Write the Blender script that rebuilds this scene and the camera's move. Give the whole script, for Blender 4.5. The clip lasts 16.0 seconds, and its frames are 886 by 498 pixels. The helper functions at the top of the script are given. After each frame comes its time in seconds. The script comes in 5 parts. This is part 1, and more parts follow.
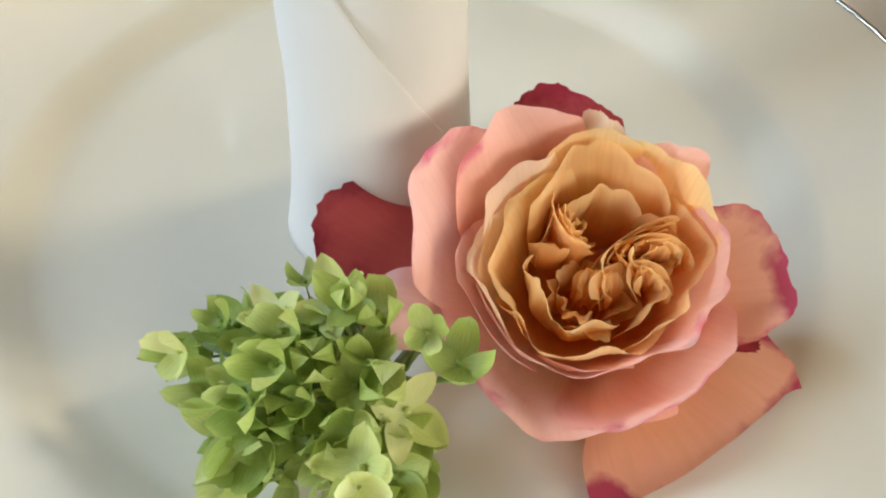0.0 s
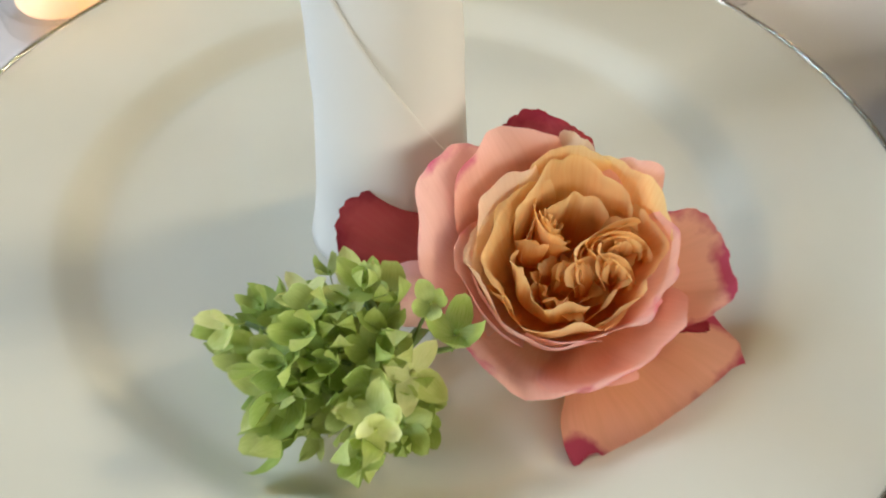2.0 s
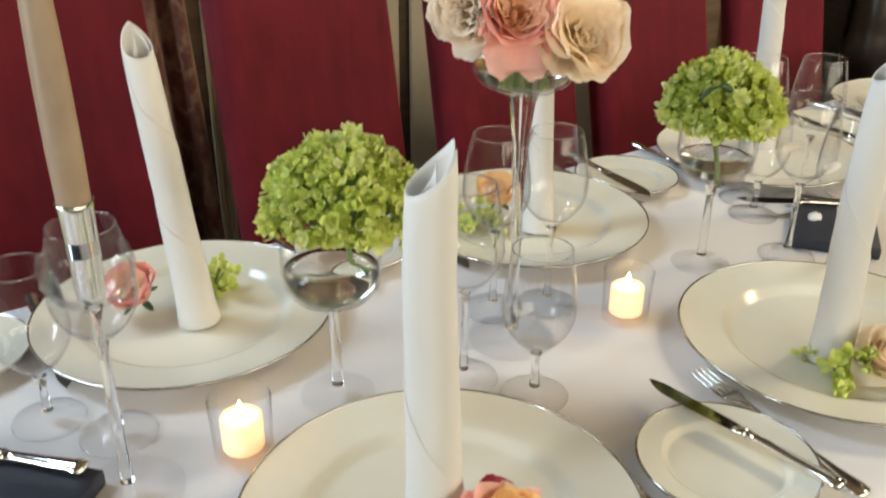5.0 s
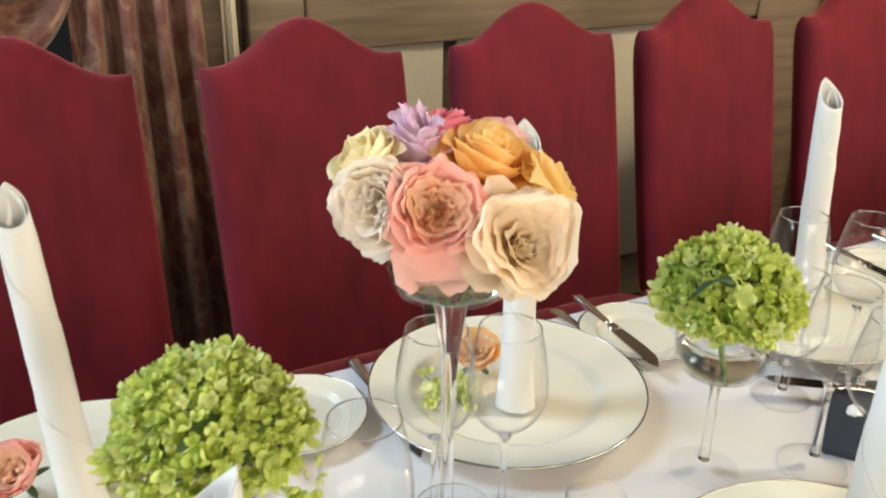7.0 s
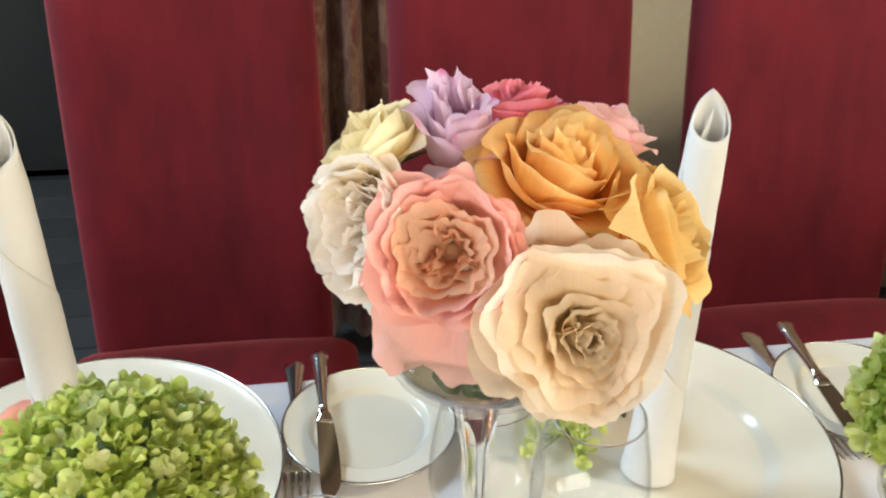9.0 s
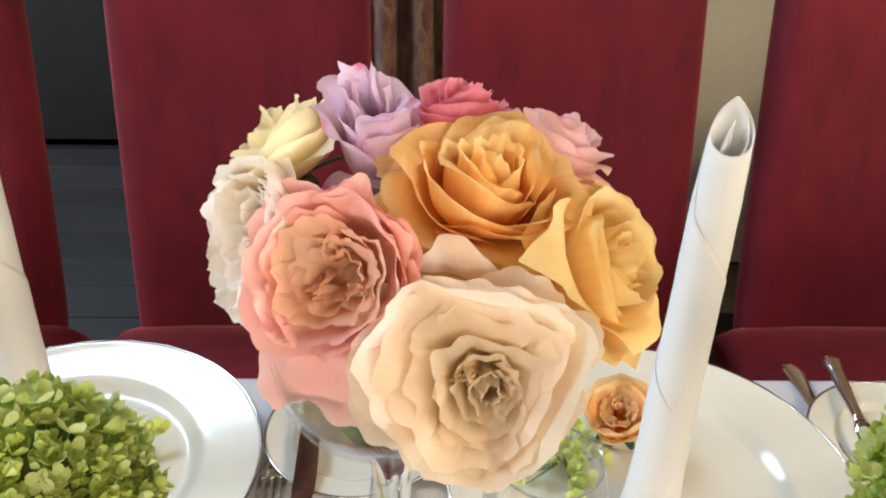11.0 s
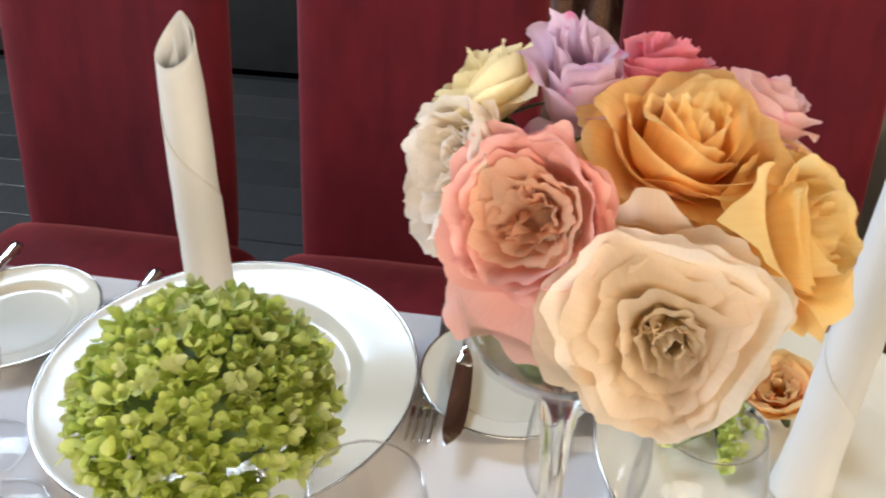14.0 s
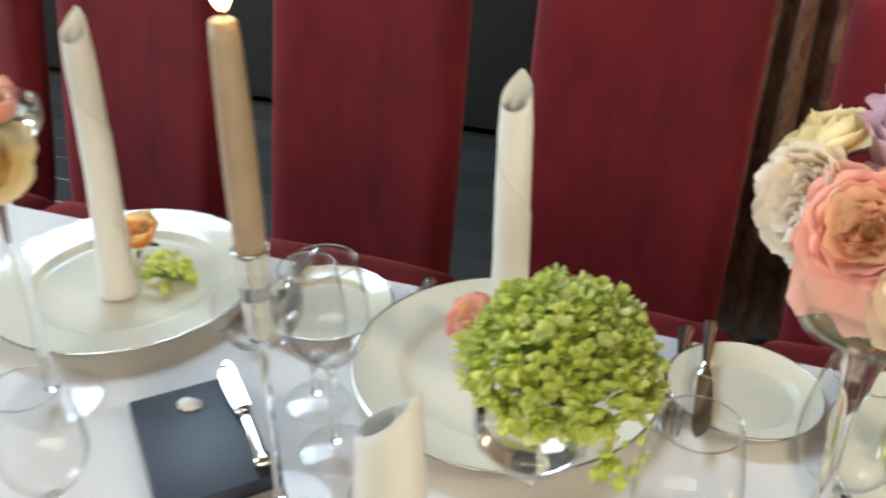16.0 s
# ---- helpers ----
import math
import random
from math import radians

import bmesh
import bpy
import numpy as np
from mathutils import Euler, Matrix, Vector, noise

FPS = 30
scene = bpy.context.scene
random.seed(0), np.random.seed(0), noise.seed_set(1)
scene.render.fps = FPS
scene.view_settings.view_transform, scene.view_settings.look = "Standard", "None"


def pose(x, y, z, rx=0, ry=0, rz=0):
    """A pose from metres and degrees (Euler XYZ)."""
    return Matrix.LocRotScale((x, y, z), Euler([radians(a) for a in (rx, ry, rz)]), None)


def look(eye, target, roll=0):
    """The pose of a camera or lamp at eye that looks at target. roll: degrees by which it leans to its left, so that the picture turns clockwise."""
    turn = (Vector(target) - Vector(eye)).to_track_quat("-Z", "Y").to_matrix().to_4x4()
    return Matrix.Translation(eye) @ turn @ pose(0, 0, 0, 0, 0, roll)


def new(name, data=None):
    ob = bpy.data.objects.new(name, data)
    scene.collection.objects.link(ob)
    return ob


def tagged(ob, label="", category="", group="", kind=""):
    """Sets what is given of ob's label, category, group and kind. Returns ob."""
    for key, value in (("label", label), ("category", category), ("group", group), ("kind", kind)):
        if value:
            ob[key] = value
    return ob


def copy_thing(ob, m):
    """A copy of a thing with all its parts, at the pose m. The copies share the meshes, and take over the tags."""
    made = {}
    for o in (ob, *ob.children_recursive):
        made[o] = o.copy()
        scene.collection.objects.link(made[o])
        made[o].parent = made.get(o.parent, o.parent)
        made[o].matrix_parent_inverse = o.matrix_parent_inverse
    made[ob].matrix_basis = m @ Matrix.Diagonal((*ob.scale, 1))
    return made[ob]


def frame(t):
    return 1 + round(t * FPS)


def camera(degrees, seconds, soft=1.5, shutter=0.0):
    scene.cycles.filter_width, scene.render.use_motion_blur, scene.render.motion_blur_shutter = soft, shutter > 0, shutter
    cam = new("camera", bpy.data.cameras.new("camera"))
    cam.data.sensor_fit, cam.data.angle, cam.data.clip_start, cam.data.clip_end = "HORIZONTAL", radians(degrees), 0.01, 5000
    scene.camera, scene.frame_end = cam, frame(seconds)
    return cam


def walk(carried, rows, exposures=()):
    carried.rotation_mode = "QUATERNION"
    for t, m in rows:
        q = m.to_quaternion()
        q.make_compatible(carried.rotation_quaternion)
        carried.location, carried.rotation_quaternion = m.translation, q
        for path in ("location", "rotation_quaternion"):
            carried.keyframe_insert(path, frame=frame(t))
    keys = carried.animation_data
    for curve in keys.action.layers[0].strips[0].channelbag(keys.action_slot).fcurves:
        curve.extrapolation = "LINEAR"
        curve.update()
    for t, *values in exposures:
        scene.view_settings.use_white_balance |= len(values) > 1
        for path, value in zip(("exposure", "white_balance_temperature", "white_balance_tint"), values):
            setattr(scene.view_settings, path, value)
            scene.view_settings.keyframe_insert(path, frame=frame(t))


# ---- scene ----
# ---- camera ----
LENS = 52.73
T = 0.75          # height of the table top
ROWS = [  # seconds, x, y, z, heading clockwise from +y, tilt up, lean
    (0, -0.0585, -0.1609, 0.9483, 23.55, -51.27, 1.33),
    (0.5, -0.0576, -0.1603, 0.9450, 24.23, -51.66, 1.63),
    (1, -0.0579, -0.1588, 0.9449, 24.30, -51.58, 1.57),
    (1.5, -0.0606, -0.1651, 0.9491, 23.70, -50.81, 1.01),
    (2, -0.0715, -0.1949, 0.9723, 22.90, -48.39, 0.83),
    (2.5, -0.0979, -0.2411, 1.0024, 23.22, -45.47, 0.47),
    (3, -0.1443, -0.3002, 1.0486, 26.55, -41.43, 1.72),
    (3.5, -0.2025, -0.3572, 1.0977, 28.71, -37.75, 1.61),
    (4, -0.2525, -0.4087, 1.1583, 30.49, -33.51, 1.07),
    (4.5, -0.2858, -0.4406, 1.2205, 31.71, -28.47, 0.92),
    (5, -0.2948, -0.4426, 1.2628, 33.65, -26.48, 0.46),
    (5.2, -0.2799, -0.4400, 1.2764, 33.47, -25.83, -0.13),
    (7.3, -0.0332, -0.3027, 1.3312, 26.83, -24.21, 1.10),
    (7.5, -0.0133, -0.2779, 1.3307, 26.57, -24.68, 1.01),
    (8, 0.0456, -0.2302, 1.3208, 22.25, -25.76, 0.88),
    (8.5, 0.1030, -0.1836, 1.3104, 14.36, -27.93, 1.13),
    (9, 0.1509, -0.1478, 1.2960, 8.18, -30.08, 0.74),
    (9.5, 0.1956, -0.1259, 1.2882, 4.80, -30.98, 0.13),
    (9.7, 0.2067, -0.1200, 1.2857, 3.78, -31.07, 0.25),
    (11.8, 0.2375, -0.0973, 1.2834, -1.44, -31.09, 0.03),
    (12, 0.2370, -0.0968, 1.2842, -2.57, -31.40, -0.33),
    (12.5, 0.2352, -0.1003, 1.2859, -5.69, -32.11, -0.63),
    (13, 0.2333, -0.1028, 1.2870, -7.04, -32.95, -0.25),
    (13.3, 0.2304, -0.1040, 1.2856, -7.53, -33.79, 0.18),
    (13.5, 0.2290, -0.1075, 1.2845, -8.08, -34.01, 0.43),
    (14, 0.2179, -0.1125, 1.2859, -10.01, -34.25, 0.44),
    (14.5, 0.2013, -0.1220, 1.2850, -13.07, -34.09, 0.44),
    (15, 0.1827, -0.1365, 1.2892, -15.63, -34.05, 0.55),
    (15.5, 0.1483, -0.1846, 1.3118, -16.03, -33.12, 1.17),
    (16, 0.1223, -0.2994, 1.3396, -19.42, -30.55, 0.41),
]


def stand(x, y, z, heading, tilt, lean):
    return pose(x, y, z, 90 + tilt, 0, -heading) @ pose(0, 0, 0, 0, 0, lean)


cam = camera(LENS, 16.0, soft=2.0, shutter=0.5)
walk(cam, [(r[0], stand(*r[1:])) for r in ROWS],
     exposures=[(0.0, 0.16, 6000, 5), (1.8, 0.07, 6050, 4), (2.5, -0.15, 6150, 2), (3.0, -0.20, 6300, 2), (4.0, -0.14, 6450, 3), (5.0, 0.02, 6450, 4),
                (7.3, 0.38, 6200, 3), (9.0, 0.36, 6080, 4), (12.0, 0.22, 6150, 10), (14.5, 0.13, 6200, 9), (16.0, 0.12, 6300, 2)])

# ---- light ----
world = bpy.data.worlds.new("world")
scene.world = world
world.use_nodes = True
_n = world.node_tree.nodes
_sky = _n.new("ShaderNodeTexSky")
_sky.sky_type = "NISHITA"
_sky.sun_disc = False
_sky.sun_elevation = radians(40)
_sky.sun_rotation = radians(200)
world.node_tree.links.new(_sky.outputs[0], _n["Background"].inputs[0])
_n["Background"].inputs[1].default_value = 0.10


def window_light(name, m, w, h, watts, colour):
    lamp = bpy.data.lights.new(name, "AREA")
    lamp.shape, lamp.size, lamp.size_y, lamp.energy, lamp.color = "RECTANGLE", w, h, watts, colour
    ob = new(name, lamp)
    ob.matrix_world = m
    return ob


def bulb(name, x, y, z, watts, colour, radius=0.03):
    lamp = bpy.data.lights.new(name, "POINT")
    lamp.energy, lamp.color, lamp.shadow_soft_size = watts, colour, radius
    ob = new(name, lamp)
    ob.location = (x, y, z)
    return ob


DAY = (0.68, 0.83, 1.0)
WARM = (1.0, 0.80, 0.54)
# high window in the far wall, and the window of the wall beside the camera
window_light("window_light_far", look((-2.1, 2.72, 3.75), (-0.5, 0.2, 1.2)), 1.8, 1.3, 150, DAY)
# warm front fill through an unseen window made up behind the camera
window_light("window_light_near", look((1.4, -3.1, 1.65), (0.9, 1.0, 0.9)), 5.0, 1.3, 112, (1.0, 0.84, 0.64))
window_light("window_light_left", look((-3.9, 0.1, 1.75), (0.0, 0.3, 0.9)), 0.9, 1.6, 105, (0.88, 0.93, 1.0))
LAMP = (2.3, -0.10, 2.28)
for k in range(4):
    bulb("chandelier_light", LAMP[0] + 0.22 * math.cos(k * math.pi / 2), LAMP[1] + 0.22 * math.sin(k * math.pi / 2), LAMP[2] + 0.06, 37, WARM, 0.03)

# ---- materials ----
def nodes_of(name):
    m = bpy.data.materials.new(name)
    m.use_nodes = True
    return m, m.node_tree.nodes, m.node_tree.links, m.node_tree.nodes["Principled BSDF"]


def add_noise(n, l, scale, detail=4, coord="Object", stretch=(1, 1, 1)):
    tc = n.new("ShaderNodeTexCoord")
    mp = n.new("ShaderNodeMapping")
    mp.inputs["Scale"].default_value = stretch
    t = n.new("ShaderNodeTexNoise")
    t.inputs["Scale"].default_value, t.inputs["Detail"].default_value = scale, detail
    l.new(tc.outputs[coord], mp.inputs[0])
    l.new(mp.outputs[0], t.inputs["Vector"])
    return t.outputs[0]


def ramp(n, l, fac, stops):
    r = n.new("ShaderNodeValToRGB")
    e = r.color_ramp.elements
    while len(e) < len(stops):
        e.new(0.5)
    for k, (p, c) in enumerate(stops):
        e[k].position, e[k].color = p, (*c, 1) if len(c) == 3 else c
    l.new(fac, r.inputs[0])
    return r.outputs[0]


def mixc(n, l, fac, a, b, mode="MIX"):
    m = n.new("ShaderNodeMix")
    m.data_type, m.blend_type = "RGBA", mode
    for sock, val in ((m.inputs[0], fac), (m.inputs[6], a), (m.inputs[7], b)):
        if hasattr(val, "links"):
            l.new(val, sock)
        elif sock.type == "VALUE":
            sock.default_value = val
        else:
            sock.default_value = (*val, 1)
    return m.outputs[2]


def bump(n, l, p, height, strength, dist=0.001):
    b = n.new("ShaderNodeBump")
    b.inputs["Strength"].default_value, b.inputs["Distance"].default_value = strength, dist
    l.new(height, b.inputs["Height"])
    l.new(b.outputs[0], p.inputs["Normal"])


def plain(name, dark, light, rough, metal=0.0, coarse=3.0, fine=120.0, relief=0.15, dist=0.001, coat=0.0):
    """Colour that wanders between two tones at two scales, with a fine relief."""
    m, n, l, p = nodes_of(name)
    a, b = add_noise(n, l, coarse), add_noise(n, l, fine, 6)
    c = mixc(n, l, 0.35, ramp(n, l, a, [(0.3, dark), (0.7, light)]), ramp(n, l, b, [(0.3, dark), (0.7, light)]))
    l.new(c, p.inputs["Base Color"])
    rr = ramp(n, l, b, [(0.2, (rough * 0.8,) * 3), (0.8, (min(1, rough * 1.2),) * 3)])
    l.new(rr, p.inputs["Roughness"])
    p.inputs["Metallic"].default_value = metal
    p.inputs["Coat Weight"].default_value = coat
    if relief:
        bump(n, l, p, b, relief, dist)
    return m


def cloth(name, colour, thread=900.0, crease=0.4):
    """Woven linen: threads both ways and soft creases."""
    m, n, l, p = nodes_of(name)
    tc = n.new("ShaderNodeTexCoord")
    waves = []
    for axis in ("X", "Y", "Z"):
        w = n.new("ShaderNodeTexWave")
        w.bands_direction = axis
        w.inputs["Scale"].default_value = thread
        w.inputs["Distortion"].default_value = 1.5
        w.inputs["Detail"].default_value = 1
        l.new(tc.outputs["Object"], w.inputs["Vector"])
        waves.append(w.outputs["Fac"])
    add = n.new("ShaderNodeMath")
    l.new(waves[0], add.inputs[0])
    l.new(waves[1], add.inputs[1])
    add2 = n.new("ShaderNodeMath")
    l.new(add.outputs[0], add2.inputs[0])
    l.new(waves[2], add2.inputs[1])
    soft = add_noise(n, l, 9, 4)
    hi = n.new("ShaderNodeMath")
    hi.operation = "MULTIPLY_ADD"
    l.new(soft, hi.inputs[0])
    hi.inputs[1].default_value = 12 * crease
    l.new(add2.outputs[0], hi.inputs[2])
    bump(n, l, p, hi.outputs[0], 0.12, 0.0006)
    tone = ramp(n, l, soft, [(0.3, tuple(c * 0.95 for c in colour)), (0.7, colour)])
    l.new(tone, p.inputs["Base Color"])
    p.inputs["Roughness"].default_value = 0.85
    p.inputs["Sheen Weight"].default_value = 0.15
    return m


def petal_material(name, heart, body, tip, stain=None, stain_amount=0.5, translucent=0.4):
    m, n, l, p = nodes_of(name)
    uv = n.new("ShaderNodeTexCoord")
    sep = n.new("ShaderNodeSeparateXYZ")
    l.new(uv.outputs["UV"], sep.inputs[0])
    wob = add_noise(n, l, 60, 3)
    m1 = n.new("ShaderNodeMath")
    m1.operation = "MULTIPLY_ADD"
    l.new(wob, m1.inputs[0])
    m1.inputs[1].default_value = 0.22
    l.new(sep.outputs["Y"], m1.inputs[2])
    m2 = n.new("ShaderNodeMath")
    m2.operation = "MULTIPLY"
    l.new(m1.outputs[0], m2.inputs[0])
    m2.inputs[1].default_value = 0.8
    shade = ramp(n, l, m2.outputs[0], [(0.10, heart), (0.50, body), (0.90, tip)])
    veins = add_noise(n, l, 1.0, 3, "UV", (46, 2.2, 1))
    shade = mixc(n, l, 0.16, shade, ramp(n, l, veins, [(0.35, tuple(c * 0.8 for c in body)), (0.65, tuple(min(1, c * 1.12) for c in tip))]))
    if stain:
        # bruised edges: only at the tip and in patches
        ab = n.new("ShaderNodeMath")
        ab.operation = "MULTIPLY_ADD"
        l.new(add_noise(n, l, 75, 4), ab.inputs[0])
        ab.inputs[1].default_value = 0.7
        l.new(sep.outputs["Y"], ab.inputs[2])
        hb = n.new("ShaderNodeMath")
        hb.operation = "MULTIPLY"
        l.new(ab.outputs[0], hb.inputs[0])
        hb.inputs[1].default_value = 0.5
        f = ramp(n, l, hb.outputs[0], [(0.71 - 0.15 * stain_amount, (0, 0, 0)), (0.775 - 0.15 * stain_amount, (0.9, 0.9, 0.9))])
        shade = mixc(n, l, f, shade, stain)
    info = n.new("ShaderNodeObjectInfo")
    hs = n.new("ShaderNodeHueSaturation")
    v = n.new("ShaderNodeMapRange")
    v.inputs[3].default_value, v.inputs[4].default_value = 0.92, 1.0
    l.new(info.outputs["Random"], v.inputs[0])
    l.new(v.outputs[0], hs.inputs["Value"])
    l.new(shade, hs.inputs["Color"])
    l.new(hs.outputs[0], p.inputs["Base Color"])
    p.inputs["Roughness"].default_value = 0.55
    p.inputs["Specular IOR Level"].default_value = 0.3
    p.inputs["Sheen Weight"].default_value = 0.1
    bump(n, l, p, veins, 0.12, 0.0005)
    tr = n.new("ShaderNodeBsdfTranslucent")
    l.new(hs.outputs[0], tr.inputs[0])
    ms = n.new("ShaderNodeMixShader")
    ms.inputs[0].default_value = translucent
    l.new(p.outputs[0], ms.inputs[1])
    l.new(tr.outputs[0], ms.inputs[2])
    l.new(ms.outputs[0], n["Material Output"].inputs[0])
    return m


def glass(name, tint=(1, 1, 1), ior=1.45):
    """Solid glass or water that bends light."""
    m, n, l, p = nodes_of(name)
    p.inputs["Base Color"].default_value = (*tint, 1)
    p.inputs["Transmission Weight"].default_value = 1
    p.inputs["Roughness"].default_value = 0.0
    p.inputs["IOR"].default_value = ior
    return m


def thin_glass(name, tint=0.999):
    """The thin wall of a drinking glass: light passes straight, and the surface mirrors more the flatter it is seen."""
    m, n, l, p = nodes_of(name)
    tr = n.new("ShaderNodeBsdfTransparent")
    tr.inputs[0].default_value = (tint, tint, tint, 1)
    gl = n.new("ShaderNodeBsdfGlossy")
    gl.inputs["Roughness"].default_value = 0.02
    lw = n.new("ShaderNodeLayerWeight")
    lw.inputs[0].default_value = 0.5
    pw = n.new("ShaderNodeMath")
    pw.operation = "POWER"
    l.new(lw.outputs["Facing"], pw.inputs[0])
    pw.inputs[1].default_value = 5.0
    fr = n.new("ShaderNodeMapRange")
    fr.inputs[3].default_value, fr.inputs[4].default_value = 0.030, 0.95
    l.new(pw.outputs[0], fr.inputs[0])
    ms = n.new("ShaderNodeMixShader")
    l.new(fr.outputs[0], ms.inputs[0])
    l.new(tr.outputs[0], ms.inputs[1])
    l.new(gl.outputs[0], ms.inputs[2])
    l.new(ms.outputs[0], n["Material Output"].inputs[0])
    return m


def flame_material():
    m, n, l, p = nodes_of("flame_glow")
    tc = n.new("ShaderNodeTexCoord")
    sep = n.new("ShaderNodeSeparateXYZ")
    l.new(tc.outputs["Generated"], sep.inputs[0])
    c = ramp(n, l, sep.outputs["Z"], [(0.0, (1.0, 0.45, 0.1)), (0.3, (1.0, 0.8, 0.4)), (0.9, (1.0, 0.6, 0.2))])
    l.new(c, p.inputs["Emission Color"])
    p.inputs["Emission Strength"].default_value = 22
    return m


def wax_material(name, dark, light, glow=0.0):
    m, n, l, p = nodes_of(name)
    a = add_noise(n, l, 40, 4)
    l.new(ramp(n, l, a, [(0.3, dark), (0.7, light)]), p.inputs["Base Color"])
    p.inputs["Roughness"].default_value = 0.45
    p.inputs["Subsurface Weight"].default_value = 0.6
    p.inputs["Subsurface Radius"].default_value = (0.012, 0.006, 0.003)
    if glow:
        # emission stands in for its flame's light coming through the wax
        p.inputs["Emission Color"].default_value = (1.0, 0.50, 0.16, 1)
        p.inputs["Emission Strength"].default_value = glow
    bump(n, l, p, a, 0.1, 0.001)
    return m


def wood(name, dark, light, rough=0.45, grain=(6, 60, 60)):
    m, n, l, p = nodes_of(name)
    g = add_noise(n, l, 1.0, 8, "Object", grain)
    big = add_noise(n, l, 3, 3)
    c = ramp(n, l, g, [(0.3, dark), (0.7, light)])
    c = mixc(n, l, 0.3, c, ramp(n, l, big, [(0.3, dark), (0.7, light)]))
    l.new(c, p.inputs["Base Color"])
    p.inputs["Roughness"].default_value = rough
    bump(n, l, p, g, 0.3, 0.002)
    return m


def velvet(name, dark, light):
    m, n, l, p = nodes_of(name)
    # mottling and upright streaks put the sheen of rubbed pile into the colour
    big, fine = add_noise(n, l, 5, 3), add_noise(n, l, 420, 3)
    rub_sheen = add_noise(n, l, 20, 5, "Object", (1.6, 1, .35))
    c = mixc(n, l, 0.4, ramp(n, l, big, [(0.3, dark), (0.72, light)]), ramp(n, l, rub_sheen, [(0.3, dark), (0.7, light)]))
    l.new(c, p.inputs["Base Color"])
    p.inputs["Roughness"].default_value = 0.8
    p.inputs["Specular IOR Level"].default_value = 0.2
    p.inputs["Sheen Weight"].default_value = 0.45
    p.inputs["Sheen Roughness"].default_value = 0.4
    p.inputs["Sheen Tint"].default_value = (0.9, 0.25, 0.25, 1)
    bump(n, l, p, fine, 0.3, 0.0008)
    return m


def brocade(name):
    m, n, l, p = nodes_of(name)
    a = add_noise(n, l, 16, 3, "Object", (1, 1, 0.7))
    b = add_noise(n, l, 90, 4)
    c = ramp(n, l, a, [(0.38, (0.12, 0.028, 0.025)), (0.46, (0.19, 0.08, 0.055)), (0.53, (0.30, 0.19, 0.12)), (0.60, (0.14, 0.035, 0.03))])
    l.new(mixc(n, l, 0.25, c, ramp(n, l, b, [(0.3, (0.15, 0.04, 0.03)), (0.7, (0.4, 0.22, 0.12))])), p.inputs["Base Color"])
    p.inputs["Roughness"].default_value = 0.75
    p.inputs["Sheen Weight"].default_value = 0.2
    bump(n, l, p, b, 0.2, 0.001)
    return m


M_PORCELAIN = plain("white_porcelain", (0.66, 0.635, 0.54), (0.70, 0.675, 0.585), 0.11, 0, 4, 40, 0.0)
M_PORCELAIN.node_tree.nodes["Principled BSDF"].inputs["Specular IOR Level"].default_value = 0.38
M_SILVER = plain("polished_silver", (0.80, 0.78, 0.74), (0.90, 0.89, 0.86), 0.12, 1.0, 12, 260, 0.06, 0.0003)
# blade steel with its base darkened to stand in for dark reflections
M_STEEL = plain("polished_steel", (0.30, 0.29, 0.29), (0.36, 0.35, 0.35), 0.07, 1.0, 12, 260, 0.0)
M_RIMSILVER = plain("silver_rim_line", (0.42, 0.41, 0.38), (0.62, 0.6, 0.56), 0.18, 1.0, 12, 200, 0.0)
M_NAPKIN = cloth("napkin_linen", (0.80, 0.79, 0.77), 1500, 0.25)
_nn, _nl = M_NAPKIN.node_tree.nodes, M_NAPKIN.node_tree.links
_nt, _nm = _nn.new("ShaderNodeBsdfTranslucent"), _nn.new("ShaderNodeMixShader")
_nt.inputs[0].default_value, _nm.inputs[0].default_value = (0.86, 0.84, 0.80, 1), 0.28
_nl.new(_nn["Principled BSDF"].outputs[0], _nm.inputs[1])
_nl.new(_nt.outputs[0], _nm.inputs[2])
_nl.new(_nm.outputs[0], _nn["Material Output"].inputs[0])
M_CLOTH = cloth("tablecloth_linen", (0.70, 0.68, 0.69), 1100, 0.5)
M_GLASS = thin_glass("clear_glass")
M_SOLIDGLASS = glass("solid_glass")
M_WATER = glass("water", (0.97, 1.0, 0.97), 1.33)
M_VELVET = velvet("red_velvet", (0.068, 0.0044, 0.0105), (0.165, 0.0108, 0.020))
M_DARKWOOD = wood("dark_carved_wood", (0.008, 0.006, 0.005), (0.03, 0.02, 0.014), 0.35)
M_OAK = wood("old_oak", (0.10, 0.065, 0.04), (0.24, 0.17, 0.11), 0.6, (2, 2, 40))
M_BEAM = wood("oak_rail", (0.09, 0.06, 0.035), (0.23, 0.16, 0.10), 0.6, (3, 50, 50))
M_FLOOR = wood("floor_boards", (0.026, 0.026, 0.027), (0.06, 0.058, 0.058), 0.30, (40, 2.5, 10))
_fn, _fl = M_FLOOR.node_tree.nodes, M_FLOOR.node_tree.links
_src = _fn["Principled BSDF"].inputs["Base Color"].links[0].from_socket
_fl.new(mixc(_fn, _fl, 0.45, _src, ramp(_fn, _fl, _fn.new("ShaderNodeObjectInfo").outputs["Random"], [(0.0, (0.018, 0.018, 0.018)), (1.0, (0.068, 0.066, 0.064))])), _fn["Principled BSDF"].inputs["Base Color"])
M_WALL = plain("cream_plaster", (0.50, 0.45, 0.34), (0.60, 0.55, 0.43), 0.8, 0, 2, 60, 0.2, 0.003)
M_DARKWALL = plain("dark_panelling", (0.009, 0.009, 0.009), (0.022, 0.022, 0.020), 0.55, 0, 2, 50, 0.2, 0.002)
